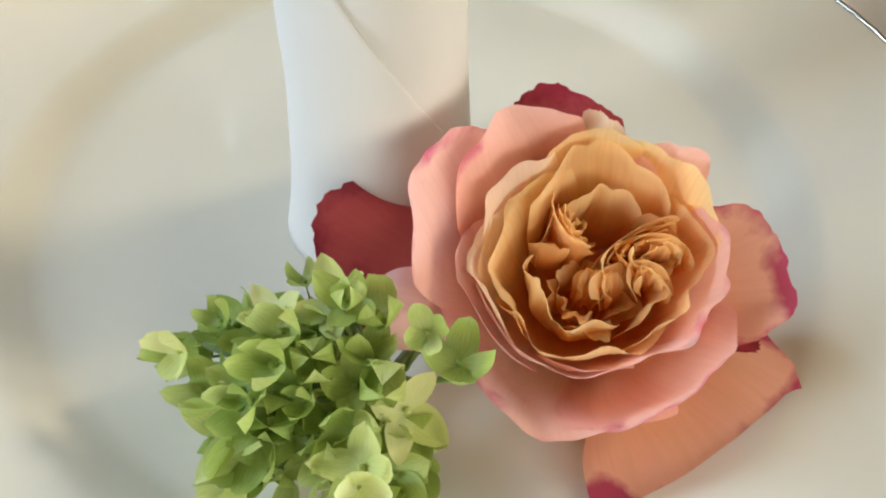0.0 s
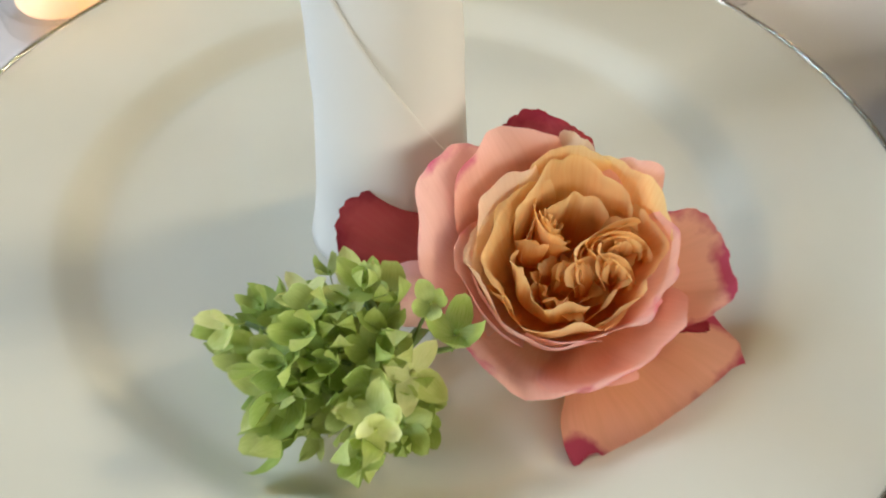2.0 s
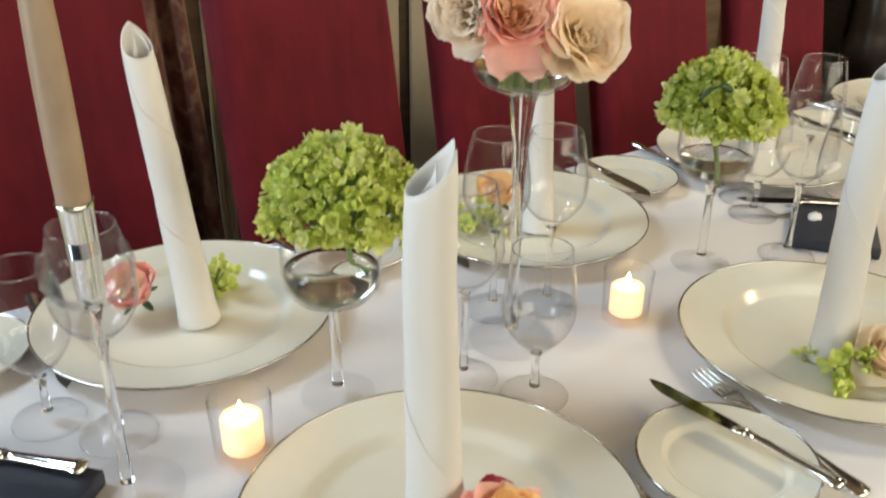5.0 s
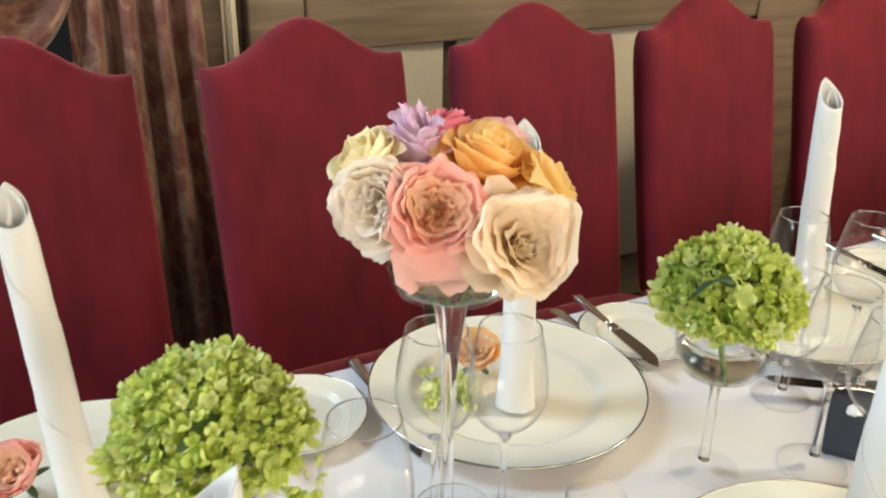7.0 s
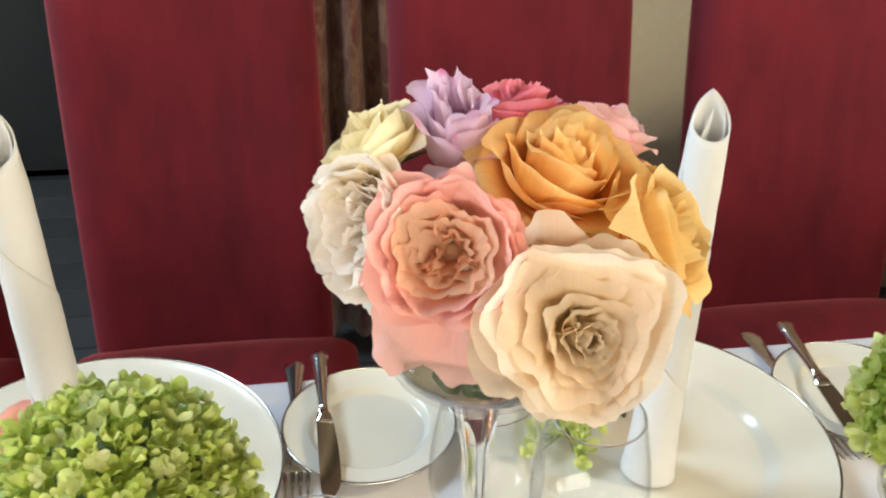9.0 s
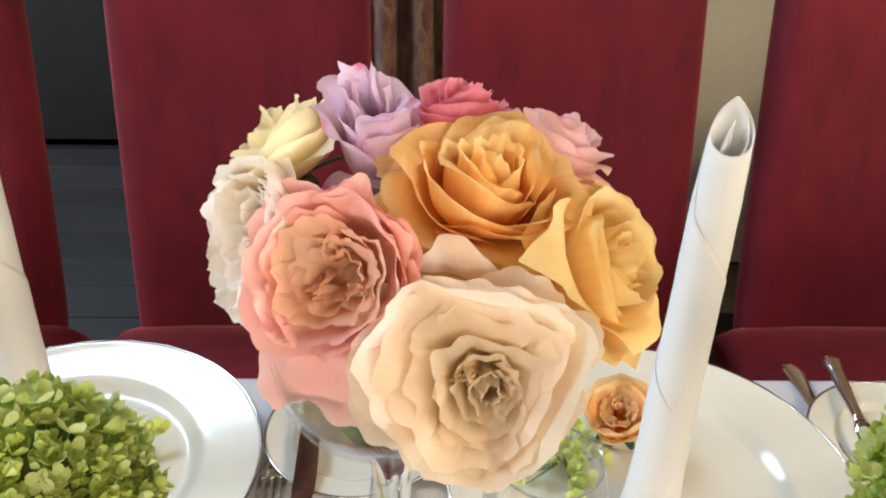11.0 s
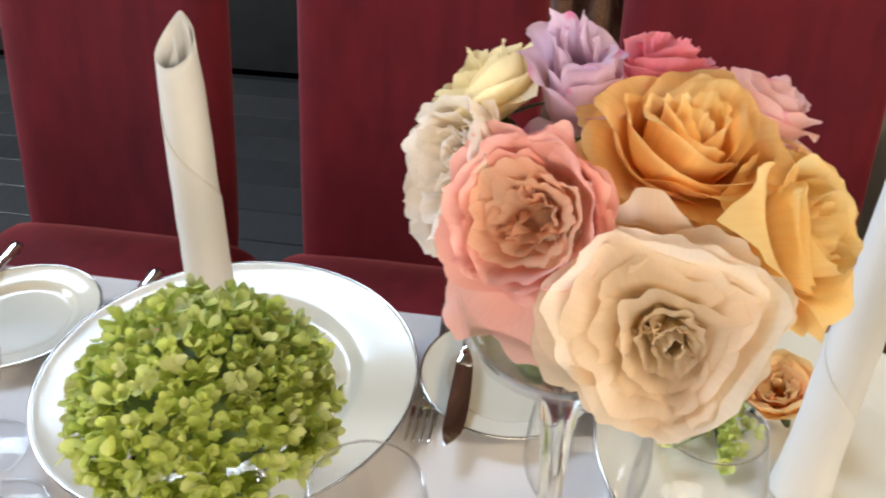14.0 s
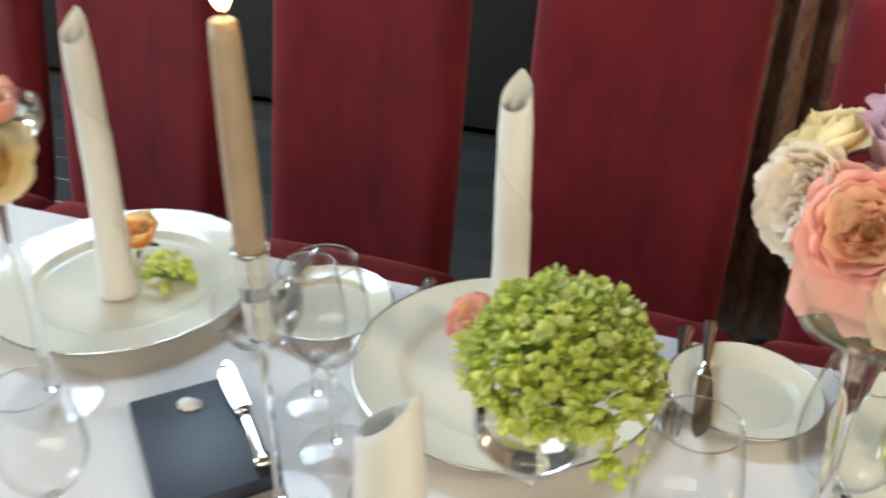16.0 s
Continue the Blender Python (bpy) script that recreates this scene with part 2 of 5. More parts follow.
M_CEIL = wood("dark_timber_ceiling", (0.10, 0.07, 0.045), (0.20, 0.14, 0.09), 0.6, (3, 40, 40))
M_BROCADE = brocade("curtain_brocade")
M_PANEL = wood("dark_oak_panel", (0.045, 0.030, 0.018), (0.11, 0.075, 0.045), 0.5, (2, 2, 30))
M_LINING = cloth("curtain_lining", (0.62, 0.54, 0.38), 800, 0.5)
M_SLATE = plain("dark_slate", (0.010, 0.014, 0.026), (0.024, 0.030, 0.05), 0.5, 0, 14, 180, 0.35, 0.0006)
M_SALT = plain("sea_salt", (0.75, 0.76, 0.78), (0.86, 0.86, 0.87), 0.5, 0, 200, 900, 0.6, 0.001)
M_TAPER = wax_material("taupe_wax", (0.29, 0.215, 0.15), (0.34, 0.255, 0.18))
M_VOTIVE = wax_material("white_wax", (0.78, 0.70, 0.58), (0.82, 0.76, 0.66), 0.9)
M_FLAME = flame_material()
M_WICK = plain("charred_wick", (0.01, 0.008, 0.006), (0.03, 0.02, 0.015), 0.9)
M_BRASS = plain("aged_brass", (0.35, 0.24, 0.09), (0.5, 0.36, 0.16), 0.3, 1.0)
M_STEM = plain("green_stem", (0.12, 0.17, 0.05), (0.24, 0.33, 0.11), 0.5, 0, 60, 400, 0.2, 0.0005)
M_DARKLEAF = plain("dark_green_leaf", (0.02, 0.05, 0.02), (0.045, 0.09, 0.035), 0.45, 0, 60, 300, 0.2, 0.0005)
M_FRAME = plain("window_paint", (0.6, 0.58, 0.52), (0.7, 0.68, 0.62), 0.5)


def hydrangea_material(name, deep, mid, light):
    m, n, l, p = nodes_of(name)
    uv = n.new("ShaderNodeTexCoord")
    sep = n.new("ShaderNodeSeparateXYZ")
    l.new(uv.outputs["UV"], sep.inputs[0])
    info = n.new("ShaderNodeObjectInfo")
    geo = n.new("ShaderNodeNewGeometry")
    add = n.new("ShaderNodeMath")
    l.new(info.outputs["Random"], add.inputs[0])
    l.new(geo.outputs["Random Per Island"], add.inputs[1])
    half = n.new("ShaderNodeMath")
    half.operation = "MULTIPLY"
    l.new(add.outputs[0], half.inputs[0])
    half.inputs[1].default_value = 0.5
    c = ramp(n, l, half.outputs[0], [(0.1, deep), (0.5, mid), (0.95, light)])
    veins = add_noise(n, l, 1.0, 3, "UV", (26, 3, 1))
    c = mixc(n, l, 0.35, c, ramp(n, l, sep.outputs["Y"], [(0.0, tuple(x * 0.8 for x in deep)), (0.7, mid), (1.0, light)]))
    c = mixc(n, l, 0.2, c, ramp(n, l, veins, [(0.35, deep), (0.65, light)]))
    spots = add_noise(n, l, 420, 4)
    c = mixc(n, l, ramp(n, l, spots, [(0.68, (0, 0, 0)), (0.76, (0.7, 0.7, 0.7))]), c, (0.16, 0.12, 0.04))
    l.new(c, p.inputs["Base Color"])
    p.inputs["Roughness"].default_value = 0.5
    bump(n, l, p, veins, 0.3, 0.0004)
    tr = n.new("ShaderNodeBsdfTranslucent")
    l.new(c, tr.inputs[0])
    ms = n.new("ShaderNodeMixShader")
    ms.inputs[0].default_value = 0.4
    l.new(p.outputs[0], ms.inputs[1])
    l.new(tr.outputs[0], ms.inputs[2])
    l.new(ms.outputs[0], n["Material Output"].inputs[0])
    return m


M_HYD = hydrangea_material("green_hydrangea", (0.44, 0.56, 0.07), (0.72, 0.79, 0.18), (0.92, 0.91, 0.48))
M_SPRIG = hydrangea_material("sprig_hydrangea", (0.22, 0.34, 0.05), (0.44, 0.54, 0.12), (0.70, 0.74, 0.34))
M_HYDB = hydrangea_material("pale_hydrangea", (0.50, 0.60, 0.13), (0.74, 0.79, 0.29), (0.90, 0.89, 0.54))


# ---- builders ----
def mesh_from(name, verts, faces, material, uvs=None, smooth=True):
    me = bpy.data.meshes.new(name)
    me.from_pydata([tuple(v) for v in verts], [], faces)
    if uvs is not None:
        lay = me.uv_layers.new(name="UVMap")
        for lp in me.loops:
            lay.data[lp.index].uv = uvs[lp.vertex_index]
    if smooth:
        me.polygons.foreach_set("use_smooth", [True] * len(me.polygons))
    me.materials.append(material)
    me.update()
    return me


def bm_mesh(name, bm, material, smooth=True):
    me = bpy.data.meshes.new(name)
    bmesh.ops.recalc_face_normals(bm, faces=bm.faces)
    bm.to_mesh(me)
    bm.free()
    if smooth:
        me.polygons.foreach_set("use_smooth", [True] * len(me.polygons))
    me.materials.append(material)
    return me


def thing(name, label, category, x=0, y=0, z=0, group="", m=None):
    ob = tagged(new(name), label, category, group)
    ob.empty_display_size = 0.02
    ob.matrix_world = m if m is not None else Matrix.Translation((x, y, z))
    return ob


def part(name, data, material=None, parent=None, label="", m=None, smooth=True):
    if isinstance(data, bmesh.types.BMesh):
        data = bm_mesh(name, data, material, smooth)
    ob = new(name, data)
    ob.parent = parent
    if m is not None:
        ob.matrix_basis = m
    if label:
        ob["label"] = label
    return ob


def crisp(profile, near=.0005):
    """Points set close to the sharp corners of a profile, so that they shade as edges."""
    out = [profile[0]]
    for a, b, c in zip(profile, profile[1:], profile[2:]):
        p, q, r = Vector(a), Vector(b), Vector(c)
        d, e = q - p, r - q
        if d.length > 1e-6 and e.length > 1e-6 and d.angle(e) > .6:
            if d.length > 3 * near:
                out.append(tuple(q - d.normalized() * near))
            out.append(b)
            if e.length > 3 * near:
                out.append(tuple(q + e.normalized() * near))
        else:
            out.append(b)
    return out + [profile[-1]]


def lathe(profile, segs=48, closed=False):
    """A bmesh turned about z from (radius, height) pairs; closed joins the last pair to the first."""
    bm = bmesh.new()
    rings = []
    for r, z in profile:
        if r < 1e-6:
            rings.append([bm.verts.new((0, 0, z))])
        else:
            rings.append([bm.verts.new((r * math.cos(2 * math.pi * k / segs), r * math.sin(2 * math.pi * k / segs), z)) for k in range(segs)])
    pairs = list(zip(rings, rings[1:])) + ([(rings[-1], rings[0])] if closed else [])
    for a, b in pairs:
        for k in range(segs):
            q = (k + 1) % segs
            vs = [a[k % len(a)], a[q % len(a)], b[q % len(b)], b[k % len(b)]]
            u = []
            for w in vs:
                if w not in u:
                    u.append(w)
            if len(u) > 2:
                bm.faces.new(u)
    return bm


def box(sx, sy, sz, bevel=0.0, segs=2, centre=(0, 0, 0)):
    bm = bmesh.new()
    bmesh.ops.create_cube(bm, size=1)
    bmesh.ops.scale(bm, vec=(sx, sy, sz), verts=bm.verts)
    if bevel:
        bmesh.ops.bevel(bm, geom=list(bm.edges), offset=bevel, segments=segs, profile=0.5, affect="EDGES")
    bmesh.ops.translate(bm, vec=centre, verts=bm.verts)
    return bm


def tube(points, radii, segs=8, cap=True):
    """A round bar along points."""
    bm = bmesh.new()
    pts = [Vector(p) for p in points]
    rings = []
    ref = Vector((0, 0, 1))
    for k, p in enumerate(pts):
        d = (pts[min(k + 1, len(pts) - 1)] - pts[max(k - 1, 0)]).normalized()
        a = d.cross(ref if abs(d.z) < 0.95 else Vector((1, 0, 0))).normalized()
        b = d.cross(a)
        r = radii[k] if isinstance(radii, (list, tuple)) else radii
        rings.append([bm.verts.new(p + r * (math.cos(2 * math.pi * j / segs) * a + math.sin(2 * math.pi * j / segs) * b)) for j in range(segs)])
    for a, b in zip(rings, rings[1:]):
        for j in range(segs):
            bm.faces.new((a[j], a[(j + 1) % segs], b[(j + 1) % segs], b[j]))
    if cap:
        bm.faces.new(rings[0][::-1])
        bm.faces.new(rings[-1])
    return bm


def film(fn, nu, nv):
    """Verts, faces and uvs of a single film over fn(u, v), for petals that light shines through."""
    verts = [fn(-1 + 2 * i / (nu - 1), j / (nv - 1)) for j in range(nv) for i in range(nu)]
    uv = [(i / (nu - 1), j / (nv - 1)) for j in range(nv) for i in range(nu)]
    faces = [(j * nu + i, j * nu + i + 1, j * nu + nu + i + 1, j * nu + nu + i) for j in range(nv - 1) for i in range(nu - 1)]
    return verts, faces, uv


def sheet(fn, nu, nv, thick):
    """Verts, faces and uvs of a thin closed skin over fn(u, v), u in -1..1 and v in 0..1."""
    P = np.array([[fn(-1 + 2 * i / (nu - 1), j / (nv - 1)) for i in range(nu)] for j in range(nv)], float)
    du, dv = np.gradient(P, axis=1), np.gradient(P, axis=0)
    N = np.cross(du, dv)
    N /= np.maximum(np.linalg.norm(N, axis=2, keepdims=True), 1e-9)
    top, bot = P + N * thick / 2, P - N * thick / 2
    verts = list(top.reshape(-1, 3)) + list(bot.reshape(-1, 3))
    uv = [(i / (nu - 1), j / (nv - 1)) for j in range(nv) for i in range(nu)] * 2
    off, faces = nu * nv, []
    at = lambda i, j: j * nu + i
    for j in range(nv - 1):
        for i in range(nu - 1):
            a, b, c, d = at(i, j), at(i + 1, j), at(i + 1, j + 1), at(i, j + 1)
            faces.append((a, b, c, d))
            faces.append((d + off, c + off, b + off, a + off))
    edge = [at(i, 0) for i in range(nu)] + [at(nu - 1, j) for j in range(1, nv)] + [at(i, nv - 1) for i in range(nu - 2, -1, -1)] + [at(0, j) for j in range(nv - 2, 0, -1)]
    for a, b in zip(edge, edge[1:] + edge[:1]):
        faces.append((b, a, a + off, b + off))
    return verts, faces, uv


def frame_of(axis, right=(1, 0, 0)):
    """A turn whose z is the axis and whose x lies near right."""
    z = Vector(axis).normalized()
    x = (Vector(right) - z * Vector(right).dot(z)).normalized()
    y = z.cross(x)
    return Matrix((x, y, z)).transposed().to_4x4()

# ---- the room ----
X0, X1, Y0, Y1, YW, H = -4.0, 4.6, -3.2, 2.75, 1.75, 4.7     # YW: the wall behind the chairs, Y1: the back of the recess


def join_boxes(name, boxes, material, kind="structure", label="", bevel=0.0):
    """One wall or frame from boxes (x0, x1, y0, y1, z0, z1)."""
    bm = bmesh.new()
    for x0, x1, y0, y1, z0, z1 in boxes:
        b = box(x1 - x0, y1 - y0, z1 - z0, bevel, 2, ((x0 + x1) / 2, (y0 + y1) / 2, (z0 + z1) / 2))
        me = bpy.data.meshes.new("tmp")
        b.to_mesh(me)
        b.free()
        bm.from_mesh(me)
        bpy.data.meshes.remove(me)
    ob = new(name, bm_mesh(name, bm, material, False))
    return tagged(ob, label, "", "", kind)


floor = join_boxes("floor", [(X0, X1, Y0, Y1, -0.06, -0.022)], M_DARKWALL, label="worn wooden plank floor of a dining room")
ceiling = join_boxes("ceiling", [(X0, X1, Y0, Y1, H, H + 0.1)], M_CEIL, label="dark timber ceiling above the dining table")


def window_wall(name, along, a0, a1, c0, c1, w0, w1, z0, z1, material, label):
    """A wall with one opening; along is the axis it runs on."""
    spans = [(a0, w0, 0, H), (w1, a1, 0, H), (w0, w1, 0, z0), (w0, w1, z1, H)]
    if along == "x":
        b = [(s, e, c0, c1, lo, hi) for s, e, lo, hi in spans]
    else:
        b = [(c0, c1, s, e, lo, hi) for s, e, lo, hi in spans]
    return join_boxes(name, b, material, label=label)


window_wall("wall_north", "x", X0, 0.28, Y1, Y1 + 0.3, -3.05, -1.15, 3.05, 4.45, M_DARKWALL, "dark panelled wall at the back of the recess")
# the south opening is made for the added fill window
window_wall("wall_south", "x", X0, X1, Y0 - 0.3, Y0, -1.2, 4.0, 0.95, 2.35, M_WALL, "cream plaster wall with an added fill window")
window_wall("wall_west", "y", Y0, Y1, X0 - 0.3, X0, -0.4, 0.6, 0.9, 2.6, M_WALL, "cream plaster wall with a tall side window")
join_boxes("wall_east", [(X1, X1 + 0.2, Y0, Y1, 0, H)], M_DARKWALL, label="dark wall at the end of the room")
join_boxes("wall_recess", [(0.28, 0.48, YW, Y1, 0, H)], M_OAK, label="oak side of the recess behind a curtain")
join_boxes("wall_chairs", [(0.48, X1, YW, YW + 0.2, 0, H)], M_PANEL, label="dark oak panelled wall behind the dining chairs")
join_boxes("wall_panel", [(0.62, 1.0, YW - 0.016, YW - 0.002, 0.145, 0.884), (1.04, 1.95, YW - 0.016, YW - 0.002, 0.145, 0.884)], M_WALL, label="cream painted panel below an oak rail", bevel=0.003)


def window_frame(name, m, w, h, label):
    ob = thing(name, label, "window", m=m)
    ob["kind"] = "structure"
    for sx in (-1, 1):
        part("stile", box(0.07, 0.08, h, 0.006, 2, (sx * (w / 2 - 0.035), 0, 0)), M_FRAME, ob, smooth=False)
    for k in range(4):
        part("rail", box(w - 0.14, 0.06, 0.05, 0.005, 2, (0, 0, -h / 2 + 0.025 + k * (h - 0.05) / 3)), M_FRAME, ob, smooth=False)
    part("mullion", box(0.05, 0.05, h - 0.1, 0.005, 2, (0, 0.055, 0)), M_FRAME, ob, smooth=False)
    return ob


window_frame("window_1", pose(-2.1, Y1 + 0.2, 3.75), 1.9, 1.4, "high white-framed window with small panes")
# frame of the added, unseen fill window
window_frame("window_2", pose(1.4, Y0 - 0.2, 1.65), 5.2, 1.4, "unseen wide window added behind the camera for front fill")
window_frame("window_3", pose(X0 - 0.2, 0.1, 1.75, 0, 0, 90), 1.0, 1.7, "tall white-framed side window")

# oak post, rail and panel mouldings on the wall behind the chairs
rail_ob = join_boxes("trim_rail", [(0.62, 2.3, YW - 0.05, YW - 0.002, 0.885, 1.02), (0.62, 2.3, YW - 0.035, YW - 0.002, 1.02, 1.05)], M_BEAM, label="wide weathered oak rail on the wall", bevel=0.006)
join_boxes("trim_post", [(0.48, 0.615, YW - 0.06, YW - 0.002, 0, 2.2)], M_OAK, label="upright weathered oak post", bevel=0.006)
join_boxes("trim_post_2", [(2.05, 2.3, YW - 0.06, YW - 0.052, 0, 2.2)], M_OAK, label="upright brown oak board", bevel=0.002)
join_boxes("baseboard", [(0.62, 2.04, YW - 0.03, YW - 0.002, 0, 0.14)], M_OAK, label="oak skirting board", bevel=0.005)


def curtain(name, x0, x1, y, z0, z1, material, label, folds=5, depth=0.05):
    def fn(u, v):
        s = (u + 1) / 2
        pinch = 1 - 0.25 * math.exp(-((v - 0.32) / 0.2) ** 2)
        x = (x0 + x1) / 2 + (s - 0.5) * (x1 - x0) * pinch
        d = depth * math.sin(s * folds * 2 * math.pi + 0.8 * math.sin(3 * v)) + 0.012 * noise.noise(Vector((s * 9, v * 3, 2)))
        return (x, y + d, z0 + (z1 - z0) * v)
    ob = new(name, mesh_from(name, *sheet(fn, 90, 24, 0.006)[:2], material))
    return tagged(ob, label, "curtain")


curtain("curtain", 0.06, 0.42, YW - 0.08, 0.02, 3.3, M_BROCADE, "red and gold brocade curtain hanging in folds", 4, 0.035)
curtain("curtain_lining", 0.415, 0.455, YW - 0.07, 0.02, 3.3, M_LINING, "pale gold lining at the curtain's edge", 1, 0.01)


def swag():
    def fn(u, v):
        s = (u + 1) / 2
        x = -0.18 + 0.36 * s
        droop = 0.30 * (1 - (2 * s - 1) ** 2) * (0.4 + 0.6 * v)
        return (x, YW - 0.05 - 0.05 * math.sin(v * 16) - 0.02 * v, 1.22 - droop + 0.14 * (1 - v))
    ob = new("curtain_swag", mesh_from("curtain_swag", *sheet(fn, 26, 40, 0.006)[:2], M_BROCADE))
    return tagged(ob, "draped swag of patterned red curtain fabric", "curtain")


swag()


def carved_cabinet(x, y):
    ob = thing("carved_cabinet", "tall black-stained cabinet with turned columns", "cabinet", x, y, 0)
    part("body", box(1.5, 0.4, 2.1, 0.01, 2, (0.9, 0.05, 1.05)), M_DARKWOOD, ob, smooth=False)
    prof = [(0.0, 0.0)]
    for k in range(46):
        z = 0.02 + k * 0.042
        prof.append((0.055 + 0.02 * abs(math.sin(z * 7.5)) + (0.018 if k % 11 < 3 else 0), z))
    prof += [(0.0, 1.93)]
    for dx in (0.16, 1.05):
        part("column", lathe(prof, 20), M_DARKWOOD, ob, m=pose(dx, -0.24, 0))
    part("plinth", box(1.56, 0.5, 0.16, 0.01, 2, (0.9, -0.02, 0.08)), M_DARKWOOD, ob, smooth=False)
    part("cornice", box(1.6, 0.54, 0.12, 0.02, 2, (0.9, -0.03, 2.16)), M_DARKWOOD, ob, smooth=False)
    return ob


carved_cabinet(2.28, YW - 0.32)


def chandelier(x, y, z):
    ob = thing("chandelier", "small brass chandelier with four candle bulbs", "lamp", x, y, z)
    part("rod", tube([(0, 0, 0), (0, 0, H - z)], 0.008, 10), M_BRASS, ob)
    part("hub", lathe([(0, -0.09), (0.03, -0.07), (0.045, -0.02), (0.02, 0.02), (0.012, 0.07), (0, 0.07)], 20), M_BRASS, ob)
    for k in range(4):
        a = k * math.pi / 2 + math.pi / 4 * 0
        d = Vector((math.cos(a), math.sin(a), 0))
        arm = part("arm", tube([d * 0.03 + Vector((0, 0, -0.03)), d * 0.10 + Vector((0, 0, -0.09)), d * 0.19 + Vector((0, 0, -0.06)), d * 0.22], 0.006, 8), M_BRASS, ob)
        part("cup", lathe([(0, 0), (0.024, 0.004), (0.027, 0.014), (0.02, 0.012), (0, 0.012)], 16), M_BRASS, arm, m=Matrix.Translation(d * 0.22))
    return ob


chandelier(LAMP[0], LAMP[1], LAMP[2])


# ---- table and chairs ----
EDGE_N, EDGE_F, TX0, TX1 = -0.178, 0.563, -1.75, 2.7


def dining_table():
    ob = thing("dining_table", "long dining table hidden under a white cloth", "table", 0.5, 0.19, 0)
    part("tabletop", box(TX1 - TX0 - 0.06, EDGE_F - EDGE_N - 0.05, 0.03, 0.004, 2, (0, 0, T - 0.021)), M_OAK, ob, smooth=False)
    for sy in (-0.31, 0.31):
        part("apron", box(TX1 - TX0 - 0.2, 0.022, 0.17, 0.003, 2, (0, sy, T - 0.121)), M_PANEL, ob, "dark brown wooden apron", smooth=False)
    for sx in (-2.0, 2.0):
        for sy in (-0.24, 0.24):
            part("leg", lathe([(0, 0), (0.03, 0), (0.035, 0.1), (0.028, 0.35), (0.04, 0.6), (0.04, T - 0.037), (0, T - 0.037)], 16), M_DARKWOOD, ob, m=pose(sx, sy, 0))
    return ob


dining_table()


def tablecloth():
    r, drop = 0.022, 0.085
    w = EDGE_F - EDGE_N
    arc = math.pi / 2 * r
    total = 2 * drop + 2 * arc + w - 2 * r

    def fn(u, v):
        x = (TX0 + TX1) / 2 + u * (TX1 - TX0) / 2
        s = v * total
        k = 1.0
        if s < drop:
            y, z, k = EDGE_N, T - r - (drop - s), (drop - s) / drop
        elif s < drop + arc:
            a = (s - drop) / r
            y, z, k = EDGE_N + r - r * math.cos(a), T - r + r * math.sin(a), 0
        elif s < drop + arc + w - 2 * r:
            y, z, k = EDGE_N + r + (s - drop - arc), T, 0
        elif s < drop + 2 * arc + w - 2 * r:
            a = (s - drop - arc - w + 2 * r) / r
            y, z, k = EDGE_F - r + r * math.sin(a), T - r + r * math.cos(a), 0
        else:
            d = s - drop - 2 * arc - w + 2 * r
            y, z, k = EDGE_F, T - r - d, d / drop
        fold = k * (0.022 * math.sin(x * 17) + 0.012 * math.sin(x * 41 + 1))
        if y < 0:
            y -= 0.012 * k + fold
        elif y > 0.5:
            y += 0.012 * k + fold
        return (x, y, z)
    # rows lie closer together over the rounded edges
    cuts = list(np.linspace(0, drop, 9)) + list(np.linspace(drop, drop + arc, 7))[1:] + list(np.linspace(drop + arc, drop + arc + w - 2 * r, 22))[1:]
    cuts += list(np.linspace(drop + arc + w - 2 * r, drop + 2 * arc + w - 2 * r, 7))[1:] + list(np.linspace(drop + 2 * arc + w - 2 * r, total, 9))[1:]
    n = len(cuts)
    verts, faces, uv = sheet(lambda u, v: fn(u, cuts[round(v * (n - 1))] / total), 180, n, 0.0012)
    ob = new("tablecloth", mesh_from("tablecloth", verts, faces, M_CLOTH, uv))
    ob.location.z = -0.0006
    return tagged(ob, "white linen tablecloth draped over the long table", "tablecloth")


tablecloth()


def pillow(fn, nu, nv, thick, power=8):
    """A cushion: a skin over fn(u, v) that swells to thick and closes round at its edges."""
    warp = lambda s: math.sin(s * math.pi / 2)
    P = np.array([[fn(warp(-1 + 2 * i / (nu - 1)), (warp(-1 + 2 * j / (nv - 1)) + 1) / 2) for i in range(nu)] for j in range(nv)], float)
    N = np.cross(np.gradient(P, axis=1), np.gradient(P, axis=0))
    N /= np.maximum(np.linalg.norm(N, axis=2, keepdims=True), 1e-9)
    U = np.array([[warp(-1 + 2 * i / (nu - 1)) for i in range(nu)] for j in range(nv)])
    V = np.array([[warp(-1 + 2 * j / (nv - 1)) for i in range(nu)] for j in range(nv)])
    t = thick / 2 * (np.maximum(1 - np.abs(U) ** power, 0) * np.maximum(1 - np.abs(V) ** power, 0)) ** 0.45
    top, bot = P + N * t[..., None], P - N * t[..., None]
    bm = bmesh.new()
    A = [[bm.verts.new(top[j, i]) for i in range(nu)] for j in range(nv)]
    B = [[A[j][i] if i in (0, nu - 1) or j in (0, nv - 1) else bm.verts.new(bot[j, i]) for i in range(nu)] for j in range(nv)]
    for j in range(nv - 1):
        for i in range(nu - 1):
            bm.faces.new((A[j][i], A[j][i + 1], A[j + 1][i + 1], A[j + 1][i]))
            q = (B[j + 1][i], B[j + 1][i + 1], B[j][i + 1], B[j][i])
            try:
                bm.faces.new(q)
            except ValueError:
                pass
    return bm


